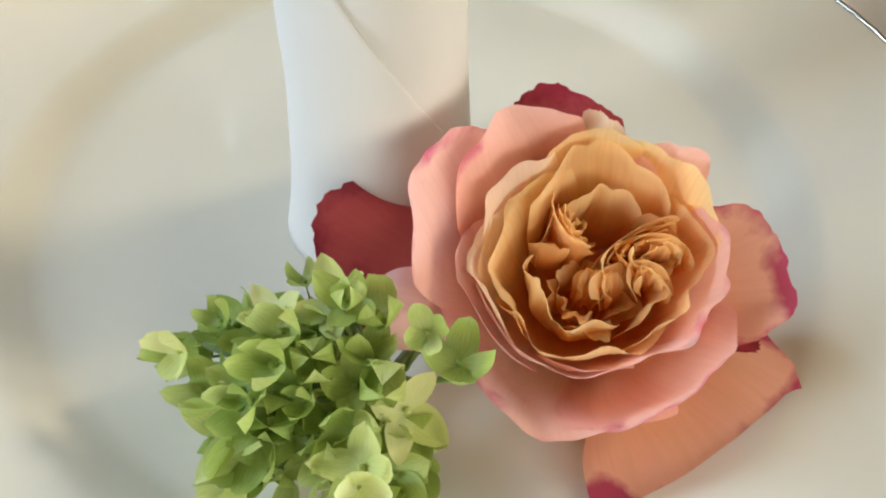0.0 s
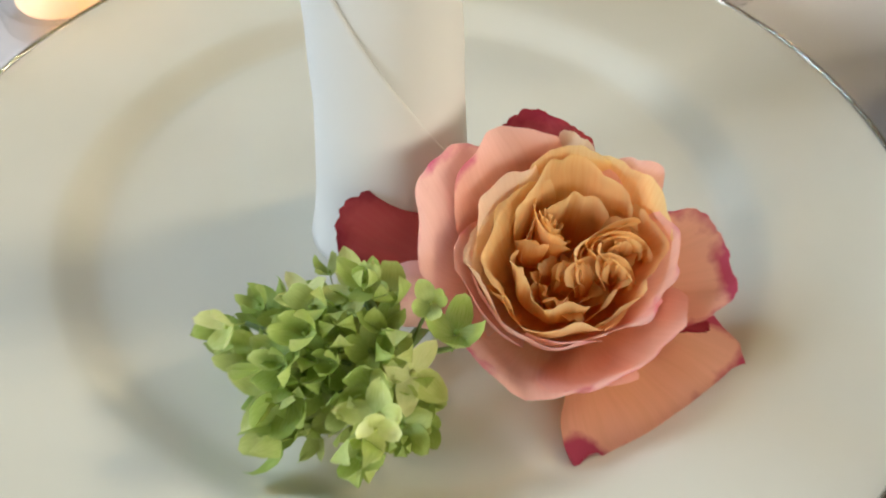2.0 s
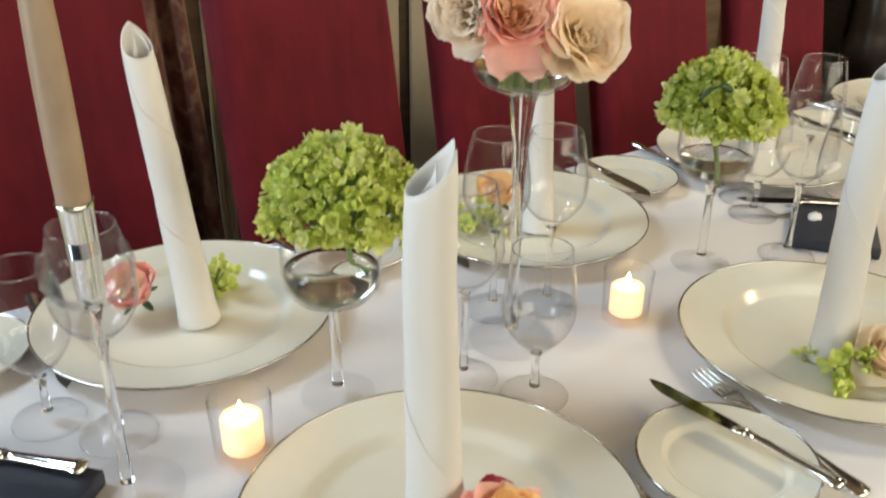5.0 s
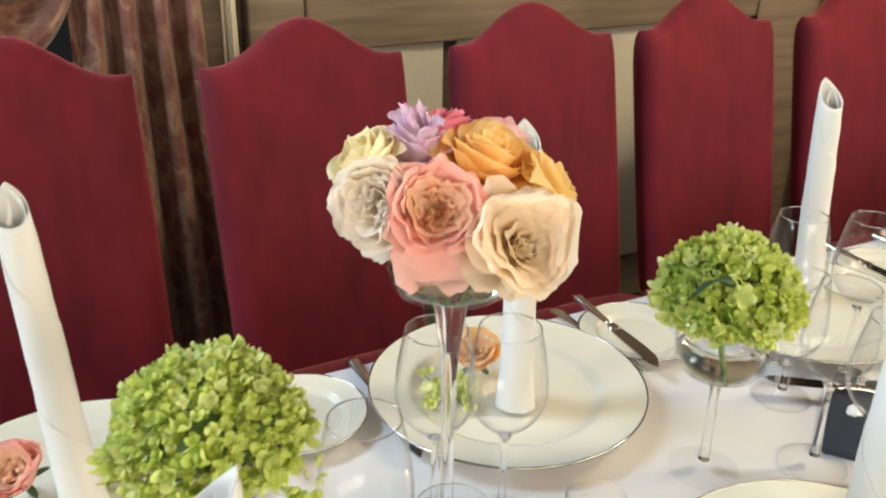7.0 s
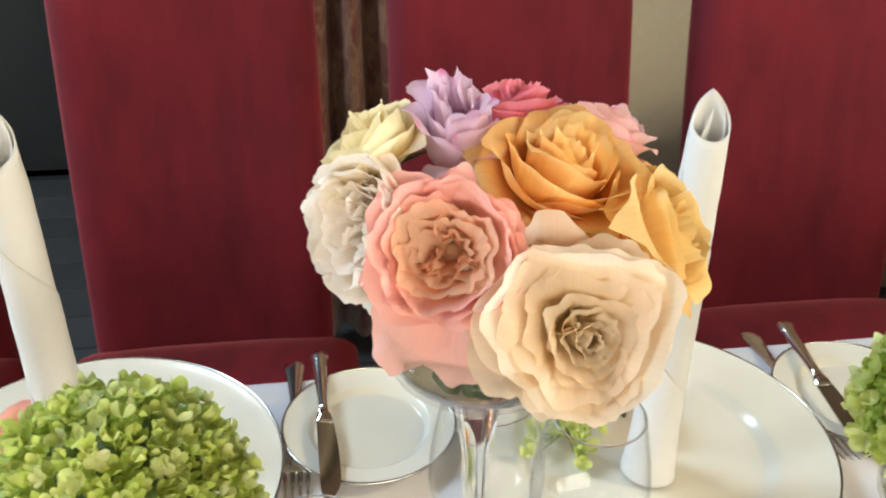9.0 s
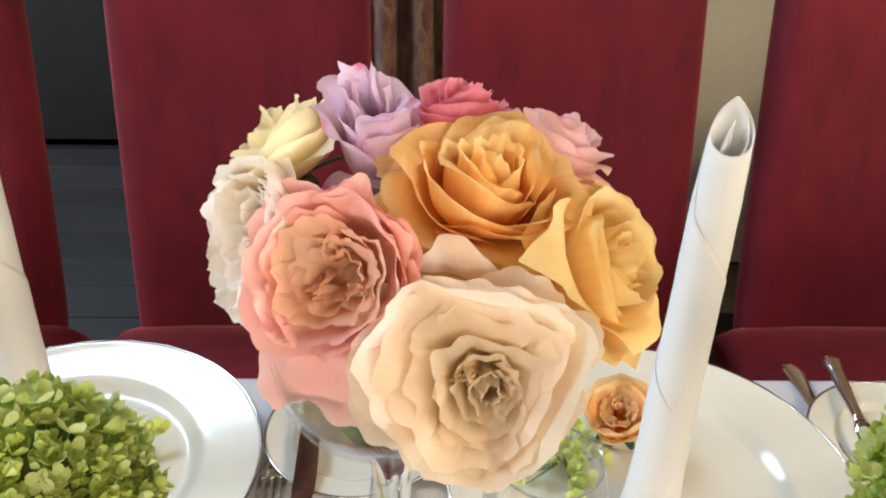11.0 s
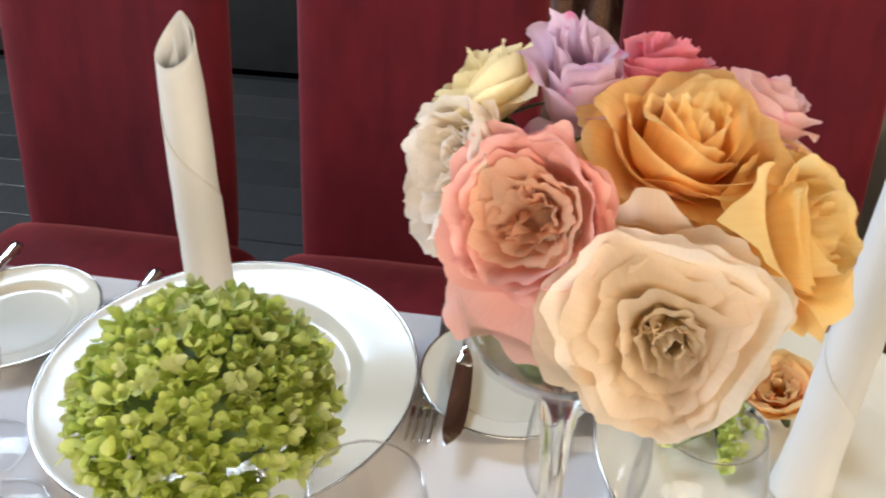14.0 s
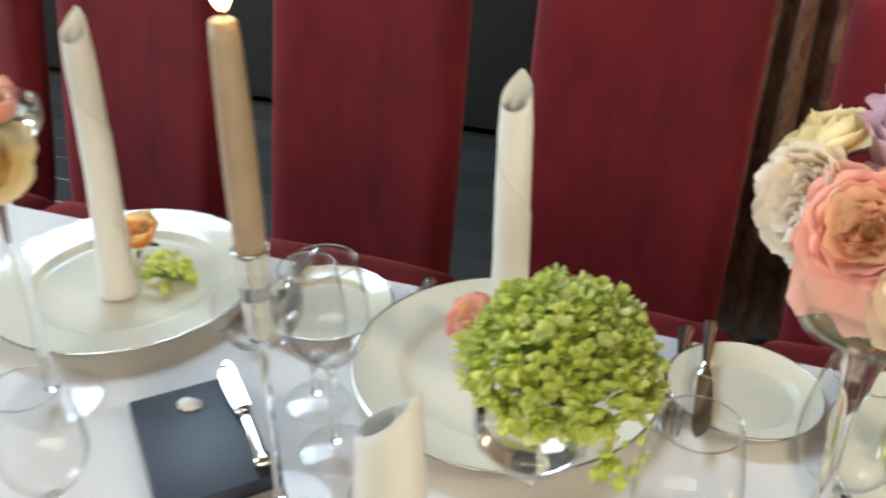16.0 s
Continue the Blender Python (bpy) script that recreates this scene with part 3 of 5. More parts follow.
def dining_chair():
    ob = thing("dining_chair", "high-backed dining chair in deep red velvet with a curved top", "chair", 0, 0, 0, "chairs along the far side")

    def back(u, v):
        top = 0.988 + 0.07 * 0.5 * (1 + math.cos(math.pi * min(1, abs(u) / 0.86)))
        z = 0.40 + (top - 0.40) * v
        return (-0.187 * u * (1 + 0.01 * math.sin(v * 3)), 1.075 + 0.12 * (z - 0.44) / 0.6 + 0.012 * (1 - u * u), z)
    part("backrest", pillow(back, 31, 41, 0.085, 12), M_VELVET, ob)

    def seat(u, v):
        return (u * 0.225, 0.63 + 0.44 * v, 0.40 + 0.012 * (1 - u ** 4) * (1 - (2 * v - 1) ** 4))
    part("seat", pillow(seat, 25, 25, 0.10, 10), M_VELVET, ob)
    part("seat_frame", box(0.40, 0.40, 0.05, 0.006, 2, (0, 0.85, 0.342)), M_DARKWOOD, ob, smooth=False)
    for sx in (-0.18, 0.18):
        part("leg", lathe([(0, 0), (0.016, 0), (0.02, 0.05), (0.014, 0.1), (0.022, 0.22), (0.024, 0.325), (0, 0.325)], 14), M_DARKWOOD, ob, m=pose(sx, 0.67, 0))
        part("leg", tube([(sx * .86, 1.10, 0), (sx * .86, 1.06, 0.25), (sx * .86, 1.07, 0.40), (sx * .86, 1.08, 0.45)], [0.016, 0.018, 0.02, 0.018], 10), M_DARKWOOD, ob)
    return ob


chair0 = dining_chair()
chair0.location.x = -0.042
for cx in (-1.48, -1.015, -0.545, 0.45, 0.91, 1.377, 1.85):
    copy_thing(chair0, pose(cx, 0.004 * math.sin(cx * 9), 0, 0, 0, 0.6 * math.sin(cx * 5)))

# ---- tableware ----
PLATE_TOP = [(0, .0075), (.04, .0075), (.09, .0076), (.099, .0077), (.1015, .0080), (.104, .0093), (.107, .0112), (.110, .0132), (.1125, .0147), (.115, .0155), (.120, .0162), (.13, .0173), (.145, .0195), (.156, .0213), (.1592, .0222), (.16, .0220)]
PLATE_UNDER = [(.16, .0206), (.156, .0184), (.13, .0140), (.114, .0120), (.107, .0072), (.096, .0042), (.074, .0040), (.072, .0), (.067, .0), (.065, .0040), (0, .0040)]


def plate(name, label, category, x, y, k, kz, group, turn=0):
    prof = [(r * k, z * kz) for r, z in PLATE_TOP + PLATE_UNDER]
    ob = tagged(new(name, bm_mesh(name, lathe(prof, 96), M_PORCELAIN)), label, category, group)
    ob.matrix_world = pose(x, y, T, 0, 0, turn)
    e, z = .16 * k, .0222 * kz
    rim = [(e - .0016, z - .0003), (e - .0006, z + .0007), (e + .0007, z + .0001), (e + .0006, z - .0017), (e - .0004, z - .0022), (e - .0010, z - .0010)]
    part("rim_line", lathe(rim, 96, True), M_RIMSILVER, ob, "thin silver line round the rim")
    return ob


charger = plate("charger_plate", "large white porcelain charger plate with a silver rim", "plate", 0, 0, 1, 1, "charger plates on the table")
for px, py in ((0.491, -0.004), (-0.059, 0.417), (0.409, 0.410), (-0.535, 0.425), (0.877, 0.408), (1.345, 0.41)):
    copy_thing(charger, pose(px, py, T))
bread = plate("bread_plate", "small white porcelain bread plate with a silver rim", "plate", 0.244, -0.074, 0.481, 0.72, "bread plates on the table")
for px, py in ((-0.240, -0.088), (0.175, 0.465), (-0.288, 0.462), (0.632, 0.452), (1.10, 0.44)):
    copy_thing(bread, pose(px, py, T))


def loft(sections, material_bm=None):
    """A bar from cross-sections: lists of points, one ring each."""
    bm = bmesh.new()
    rings = [[bm.verts.new(p) for p in s] for s in sections]
    n = len(rings[0])
    for a, b in zip(rings, rings[1:]):
        for k in range(n):
            bm.faces.new((a[k], a[(k + 1) % n], b[(k + 1) % n], b[k]))
    bm.faces.new(rings[0][::-1])
    bm.faces.new(rings[-1])
    return bm


def oval(y, w, h, x=0.0, z=0.0, n=12):
    return [(x + w * math.cos(2 * math.pi * k / n), y, z + h * math.sin(2 * math.pi * k / n)) for k in range(n)]


def make_knife(name, label, length, group):
    """A table knife along +y from the handle's end at 0 to the blade's tip."""
    ob = thing(name, label, "knife", group=group)
    hl = length * 0.45
    part("handle", loft([oval(0, .0035, .0025), oval(.002, .0085, .0052), oval(.008, .0092, .0055), oval(.014, .0072, .0046), oval(hl * .5, .0062, .0042), oval(hl * .9, .0050, .0040), oval(hl, .0056, .0044)]), M_SILVER, ob, "silver handle with a scalloped end")
    part("bolster", loft([oval(hl, .0060, .0048), oval(hl + .004, .0074, .0042), oval(hl + .010, .0078, .0022), oval(hl + .013, .0070, .0014)]), M_SILVER, ob)
    bl = length - hl - .011
    secs = []
    for k in range(14):
        s = k / 13
        y = hl + .011 + bl * s
        back = .0072 - .0052 * max(0, (s - .80) / .2) ** 2
        edge = -.0078 - .0026 * math.sin(min(1, s * 1.25) * math.pi * .75) + .0122 * max(0, (s - .74) / .26) ** 2
        secs.append([(back, y, .0009), (edge, y, .0001), (edge, y, -.0001), (back, y, -.0009)])
    part("blade", loft(secs), M_STEEL, ob, "polished steel blade", smooth=False)
    return ob


def make_fork(name, label, length, group):
    """A fork along +y from the handle's end at 0 to the tines."""
    ob = thing(name, label, "fork", group=group)
    hl = length * 0.64
    part("handle", loft([oval(0, .004, .0014), oval(.003, .0092, .0018), oval(.012, .0102, .0018, 0, .0004), oval(.035, .0074, .0017, 0, .001), oval(hl * .7, .0034, .0020, 0, .003), oval(hl, .0030, .0021, 0, .005)]), M_SILVER, ob)
    part("neck", loft([oval(hl, .0030, .0021, 0, .005), oval(hl + .012, .0050, .0018, 0, .0048), oval(hl + .022, .0108, .0014, 0, .0032), oval(hl + .030, .0118, .0012, 0, .0026)]), M_SILVER, ob)
    for k in range(4):
        x = (k - 1.5) * .0064
        y0 = hl + .029
        part("tine", loft([oval(y0, .0026, .0011, x, .0026, 8), oval(y0 + .02, .0018, .0011, x, .0022, 8), oval(length - .006, .0014, .0009, x, .0042, 8), oval(length, .0005, .0004, x, .0058, 8)]), M_SILVER, ob)
    return ob


def lay(ob, p, q, z, roll=0.0, tilt=0.0):
    """Put cutlery with its handle's end at p, pointing to q."""
    d = Vector((q[0] - p[0], q[1] - p[1]))
    turn = math.degrees(math.atan2(d.y, d.x)) - 90
    return pose(p[0], p[1], T + z, tilt, roll, turn)


def angle(p, q):
    return math.degrees(math.atan2(q[1] - p[1], q[0] - p[0])) - 90


knife0 = make_knife("dinner_knife", "silver dinner knife lying on the white cloth", 0.212, "dinner knives on the table")
knife0.matrix_world = pose(0.154, -0.153, T + .0056, 0, 0, -1.5)
for p, q in (((0.275, 0.556), (0.269, 0.345)), ((-0.195, 0.562), (-0.200, 0.35)), ((0.756, 0.566), (0.744, 0.36)), ((1.21, 0.56), (1.205, 0.36))):
    copy_thing(knife0, pose(p[0], p[1], T + .0056, 0, 0, angle(p, q)))
bknife0 = make_knife("butter_knife", "silver butter knife resting across a bread plate", 0.197, "butter knives on bread plates")
bknife0.matrix_world = pose(0.288, -0.155, T + .0205, 0, 8, angle((0.288, -0.155), (0.264, 0.038)))
for p, q, roll in (((-0.200, -0.165), (-0.2035, 0.037), 6), ((0.133, 0.563), (0.1385, 0.36), -6), ((0.608, 0.557), (0.591, 0.345), 6), ((-0.345, 0.56), (-0.335, 0.36), 10), ((1.075, 0.55), (1.06, 0.35), 6)):
    copy_thing(bknife0, pose(p[0], p[1], T + .0205, 0, roll, angle(p, q)))
fork0 = make_fork("dinner_fork", "silver dinner fork lying on the white cloth", 0.200, "forks on the table")
fork0.matrix_world = pose(-0.150, -0.176, T + .0018, 0, 0, angle((-0.150, -0.176), (-0.172, 0.022)))
for p, q in (((0.318, -0.160), (0.334, 0.036)), ((0.108, 0.578), (0.1105, 0.39)), ((0.579, 0.572), (0.581, 0.39)), ((-0.362, 0.575), (-0.366, 0.39))):
    copy_thing(fork0, pose(p[0], p[1], T + .0018, 0, 0, angle(p, q)))


LIFT = .0008     # keeps the feet of glass things just clear of the cloth


def wine_glass(name, label, foot, stem, bowl_r, rim_r, height, group):
    """A clear stemmed glass of real wall thickness: foot, stem and bowl."""
    b = height - stem
    ob = thing(name, label, "glass", group=group)
    part("foot", lathe(crisp([(0, .0036), (foot * .35, .0032), (foot * .7, .0018), (foot, .0), (foot, .0012), (foot * .7, .0034), (foot * .35, .0056), (.0056, .0115), (0, .0115)]), 48), M_GLASS, ob)
    part("foot_rim", lathe([(foot + .0006 * math.cos(a), .0007 + .0006 * math.sin(a)) for a in (0, 1.05, 2.1, 3.14, 4.2, 5.24)], 48, True), M_SOLIDGLASS, ob)
    part("stem", lathe(crisp([(0, .0117), (.0055, .0117), (.0040, .022), (.0035, .032), (.0035, stem - .014), (.0058, stem - .003), (0, stem - .003)]), 20), M_SOLIDGLASS, ob)
    outer = [(0, stem - .0028), (.0060, stem - .0028)]
    n = 18
    for k in range(1, n + 1):
        s = k / n
        if s < .42:
            r = bowl_r * math.sin(math.pi / 2 * (s / .42)) ** .62
        else:
            r = bowl_r + (rim_r - bowl_r) * ((s - .42) / .58) ** 1.6
        outer.append((max(r, .008), stem + b * s))
    inner = [(max(r - .0010, .004), z) for r, z in outer[:1:-1]]
    inner = [(r, z) for r, z in inner if z > stem + .006]
    part("bowl", lathe(crisp(outer + inner + [(0, stem + .0055)], .0003), 56), M_GLASS, ob)
    part("lip", lathe([(rim_r - .0005 + .0007 * math.cos(a), height + .0004 + .0006 * math.sin(a)) for a in (0, 1.05, 2.1, 3.14, 4.2, 5.24)], 56, True), M_SOLIDGLASS, ob)
    return ob


tall = wine_glass("wine_glass", "tall empty stemmed wine glass of clear crystal", .034, .100, .0365, .0275, .207, "tall wine glasses on the table")
tall.matrix_world = pose(0.133, 0.162, T + LIFT)
for gx, gy in ((-0.178, 0.258), (0.238, 0.256), (0.297, 0.232), (0.634, 0.163), (0.735, 0.315), (0.80, 0.27), (0.62, 0.095)):
    copy_thing(tall, pose(gx, gy, T + LIFT, 0, 0, gx * 500))
short = wine_glass("water_glass", "short-stemmed empty wine glass of clear crystal", .0325, .052, .0345, .0275, .158, "short wine glasses on the table")
short.matrix_world = pose(0.174, 0.101, T + LIFT)
for gx, gy in ((-0.226, 0.314), (-0.345, 0.088), (0.70, 0.27)):
    copy_thing(short, pose(gx, gy, T + LIFT, 0, 0, gx * 500))


def flame(parent, z, h=.016, r=.0035):
    part("wick", tube([(0, 0, z - .008), (.0004, 0, z - .003), (.001, 0, z + .002)], .0006, 6), M_WICK, parent)
    part("flame", lathe([(0, z), (r * .6, z + h * .1), (r, z + h * .28), (r * .75, z + h * .55), (r * .3, z + h * .85), (0, z + h)], 14), M_FLAME, parent, "small yellow candle flame")


def votive(x, y):
    ob = thing("votive_candle", "lit white votive candle in a thick clear glass cup", "candle", x, y, T, "votive candles on the table")
    part("cup", lathe(crisp([(0, LIFT), (.024, LIFT), (.0255, .0025), (.0275, .06), (.0272, .0612), (.0262, .0605), (.0245, .012), (.022, .0095), (0, .0088)]), 40), M_GLASS, ob, "thick clear glass cup")
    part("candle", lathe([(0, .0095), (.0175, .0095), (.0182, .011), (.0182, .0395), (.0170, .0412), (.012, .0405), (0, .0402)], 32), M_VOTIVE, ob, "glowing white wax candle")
    flame(ob, .044, .014, .003)
    bulb("candle_light", x, y, T + .052, 0.16, (1.0, 0.55, 0.20), .004)
    return ob


votive(-0.0935, 0.1715)
votive(0.351, 0.161)


def taper_holder(x, y):
    ob = thing("taper_candlestick", "taupe taper candle in a tall glass and silver candlestick", "candlestick", x, y, T, m=pose(x, y, T))
    part("glass_foot", lathe(crisp([(0, LIFT), (.045, LIFT), (.0455, .002), (.03, .0036), (.012, .0064), (.0062, .0125), (0, .0125)]), 48), M_GLASS, ob)
    part("glass_stem", lathe(crisp([(0, .0127), (.006, .0127), (.0044, .03), (.0042, .165), (.0065, .1775), (0, .1775)]), 24), M_SOLIDGLASS, ob)
    part("glass_bowl", lathe(crisp([(0, .1777), (.0065, .1777), (.014, .182), (.026, .190), (.0335, .203), (.0345, .212), (.0325, .222), (.0312, .2225), (.0328, .212), (.032, .204), (.025, .1925), (.014, .1855), (0, .184)], .0004), 48), M_GLASS, ob)
    part("silver_cup", lathe([(0, .1845), (.0095, .1845), (.0105, .19), (.0125, .258), (.0138, .2625), (.0128, .2635), (.0118, .260), (.0118, .222), (0, .222)], 32), M_SILVER, ob, "polished silver candle cup")
    part("taper", lathe([(0, .2225), (.0112, .2225), (.0116, .262), (.0122, .30), (.0118, .355), (.0100, .414), (.0088, .4275), (.006, .4295), (0, .429)], 28), M_TAPER, ob, "taupe wax taper")
    flame(ob, .433, .028, .0055)
    bulb("candle_light", x, y, T + .450, 0.5, (1.0, 0.55, 0.20), .006)
    return ob


taper_holder(-0.1925, 0.1765)


def slate(x, y, turn, label, salt_at, group):
    ob = tagged(new("slate_tray", bm_mesh("slate_tray", box(.158, .105, .016, .0025, 2, (0, 0, .008)), M_SLATE)), label, "tray", group)
    m = pose(x, y, T, 0, 0, turn)
    ob.matrix_world = m
    bm = bmesh.new()
    bmesh.ops.create_icosphere(bm, subdivisions=4, radius=1)
    for v in bm.verts:
        k = 1 + .35 * noise.noise(v.co * 2.6) + .14 * noise.noise(v.co * 9)
        v.co = Vector((v.co.x * .011 * k, v.co.y * .008 * k, max(-.0005, v.co.z * .0065 * k)))
    s = tagged(new("salt_heap", bm_mesh("salt_heap", bm, M_SALT)), "small heap of white sea salt on a dark tray", "salt")
    s.matrix_world = pose(salt_at[0], salt_at[1], T + .0165, 0, 0, 20)
    return ob


slate(-0.298, 0.216, -45, "dark blue-black slate tray with salt and a knife", (-0.331, 0.250), "slate trays on the table")
slate(0.752, 0.178, 37, "dark slate tray with a heap of salt", (0.733, 0.196), "slate trays on the table")
spread0 = make_knife("spreader_knife", "small silver butter spreader lying on a slate tray", 0.165, "spreaders on slate trays")
spread0.matrix_world = pose(-0.218, 0.199, T + .0215, 0, 0, angle((-0.217, 0.197), (-0.335, 0.318)))
copy_thing(spread0, pose(0.815, 0.187, T + .0215, 0, 0, angle((0.815, 0.187), (0.74, 0.245))))


def napkin_mesh(seed, height, r0, r1, turns, fall, rate):
    """A linen napkin folded to a triangle and rolled into a tube: cut aslant at the top, its hem winding down round it to the outer corner."""
    def fn(u, v):
        t = -1.0 + (turns + 1.0) * (u + 1) / 2               # below 0: rolled up inside; turns: the outer end
        a = 2 * math.pi * t
        top = height - .033 * ((1 - math.cos(a)) / 2) ** .62 - (.013 * -t if t < 0 else 0)
        if t > fall:
            k = min(1, (t - fall) / .25)
            top = (1 - k * k) * top + k * k * min(top, height - .045 - rate * (t - fall))
        top = max(.012, top)
        z = top * v
        k = z / height
        rad = r0 + (r1 - r0) * min(1, k * 1.3) ** .8
        rad *= 1 + .18 * math.exp(-k * 11) + .035 * noise.noise(Vector((math.cos(a) * .8, math.sin(a) * .8, k * 4 + seed)))
        rad *= 1 - .16 * max(0, (k - .78) / .22) ** 1.5
        rad -= .0010 * (turns - t) + (-.0112 * t if t < 0 else 0)
        rad = max(rad, .0008)
        rad += .0005 * noise.noise(Vector((t * 5, k * 16, seed)))
        lean = .0024 * math.sin(k * 5 + seed)
        return (rad * math.cos(a) + lean, rad * .94 * math.sin(a), z)
    verts, faces, uv = sheet(fn, 260, 44, .0008)
    return mesh_from("rolled_napkin", verts, faces, M_NAPKIN, uv)


def napkin(base, top, turn, seed, r0=.0205, r1=.0185, turns=2.76, fall=1.1, rate=.125, tip=.325, label="white linen napkin rolled into an upright tube"):
    """base and top: the middle of the tube at the plate and near its peak; turn: the side of the peak, in degrees."""
    b = Vector((base[0], base[1], T + .0080))
    d = Vector((top[0], top[1], T + tip)) - b
    ob = tagged(new("rolled_napkin", napkin_mesh(seed, d.length, r0, r1, turns, fall, rate)), label, "napkin", "rolled napkins on the plates")
    ob.matrix_world = Matrix.Translation(b) @ Vector((0, 0, 1)).rotation_difference(d).to_matrix().to_4x4() @ pose(0, 0, 0, 0, 0, turn)
    return ob


napkin((-0.010, -0.002), (-0.008, 0.000), -12, 1, .0228, .0195, 2.25, .9, .24, label="white linen napkin rolled upright behind a cut rose")
napkin((0.460, -0.020), (0.482, -0.005), -20, 2, turns=2.25, fall=.9, rate=.16)
napkin((-0.052, 0.398), (-0.069, 0.434), 85, 3)
napkin((0.404, 0.384), (0.430, 0.428), 75, 4)
napkin((-0.530, 0.408), (-0.540, 0.430), 100, 5, tip=.336)
napkin((0.925, 0.440), (0.880, 0.432), 80, 6)
napkin((1.36, 0.42), (1.36, 0.43), 80, 7)

# ---- flowers ----
def petal_fn(phi, r0, h0, lean0, lean1, length, width, ruffle, curl, seed, notch=0.0, cup=0.0, teeth=0.0, corner=.30, tip=.32, roll=0.0):
    """A petal as a patch round the flower's axis: it starts at radius r0 and height h0 and bends from lean0 to lean1 degrees off the axis."""
    n = 24
    rho, hgt = [r0], [h0]
    for k in range(n):
        th = radians(lean0 + (lean1 - lean0) * ((k + .5) / n) ** 1.3 + roll * max(0, ((k + .5) / n - .72) / .28) ** 1.3)
        rho.append(rho[-1] + length / n * math.sin(th))
        hgt.append(hgt[-1] + length / n * math.cos(th))

    def fn(u, v):
        w = v * (1 - corner * abs(u) ** 3.2 * v - notch * math.exp(-(u / .22) ** 2) * v)
        w += .05 * v * noise.noise(Vector((u * 2.4, seed * 1.7, 4)))
        if teeth:
            w -= teeth * v ** 6 * abs(noise.noise(Vector((u * 11, seed, 3))))
        w = min(max(w, 0), 1)
        i = min(int(w * n), n - 1)
        f = w * n - i
        r = rho[i] + (rho[i + 1] - rho[i]) * f
        h = hgt[i] + (hgt[i + 1] - hgt[i]) * f
        half = width / 2 * (.22 + .78 * math.sin(math.pi * min(.5 + tip * max(0, v - .62) / .38, .12 + v * .62)) ** 1.1)
        a = u * min(half / max(r, .30 * length), 1.9)
        e = abs(u) ** 3 * v + max(0, v - .72) ** 1.5 * 2.2
        r += curl * length * e * .42
        h -= curl * length * e * .25
        q = noise.noise(Vector((u * 1.6 + seed, v * 1.7, seed * .7)))
        q2 = noise.noise(Vector((u * 2.9 + seed, v * 2.0, seed * 1.3)))
        r += ruffle * length * v ** 1.4 * (q + .6 * q2)
        h += ruffle * length * v ** 1.4 * .8 * noise.noise(Vector((u * 3.1, v * 2, seed + 9)))
        a += .35 * ruffle * v * q2
        r -= cup * length * u * u * v * .5
        h += cup * length * u * u * v * .35
        r = max(r, .004 * length)
        return (r * math.cos(phi + a), r * math.sin(phi + a), h)
    return fn


def put_petal(parent, fn, material, nu, nv, scale, m=None, floor_z=None, label=""):
    """floor_z: a petal that would sink below that height lies on it instead."""
    W = parent.matrix_world.copy()
    I = W.inverted()
    o = W.translation * 37          # each bloom is bent in its own way, all its petals together

    def placed(u, v):
        q = Vector(fn(u, v))
        k = min(1, q.length)
        q += .16 * k * noise.noise_vector(q * .9 + o) + .04 * k * noise.noise_vector(q * 2.2 + o)
        p = q * scale
        if m is not None:
            p = m @ p
        if floor_z is not None:
            g = W @ p
            if g.z < floor_z + .004:
                g.z = floor_z + .004 * math.exp(min(0, (g.z - floor_z - .004)) / .006)
                p = I @ g
        return p
    verts, faces, uv = film(placed, nu, nv)
    return part("petal", mesh_from("petal", verts, faces, material, uv), None, parent, label)


def fold_cluster(parent, cx, cy, turn, scale, material, rnd, nu, nv, size, layers=4, tilt=12, h0=.18):
    """A knot of petals folded into one another, as in the heart of a garden rose."""
    m = Matrix.Translation((cx * scale, cy * scale, 0)) @ pose(0, 0, 0, tilt * math.sin(turn), -tilt * math.cos(turn), 0) @ Matrix.Rotation(turn, 4, "Z") @ Matrix.Diagonal((.55, 1.2, 1, 1)) @ Matrix.Rotation(-turn, 4, "Z")
    for k in range(layers):
        r = (.02 + .042 * k) * size
        fn = petal_fn(turn + rnd.uniform(-.5, .5) + (.9 if k % 2 else 0), r, h0, 6, rnd.uniform(-14, 8), (.62 + .07 * rnd.random()) * size, (.55 + .18 * k) * size, .10, .16, rnd.uniform(0, 50))
        put_petal(parent, fn, material, nu, nv, scale, m=m)


def sepals(ob, scale, rnd, n=4):
    for k in range(n):
        fn = petal_fn(k * 2 * math.pi / n + .3, .08, -.02, 95, 120, .75, .26, .05, .2, rnd.uniform(0, 40))
        verts, faces, uv = sheet(fn, 5, 8, .02)
        part("sepal", mesh_from("sepal", np.array(verts) * scale, faces, M_DARKLEAF, uv), None, ob, "dark green sepal")
    part("hip", lathe([(0, -.24 * scale), (.05 * scale, -.22 * scale), (.13 * scale, -.10 * scale), (.14 * scale, -.02 * scale), (0, -.01 * scale)], 12), M_STEM, ob)


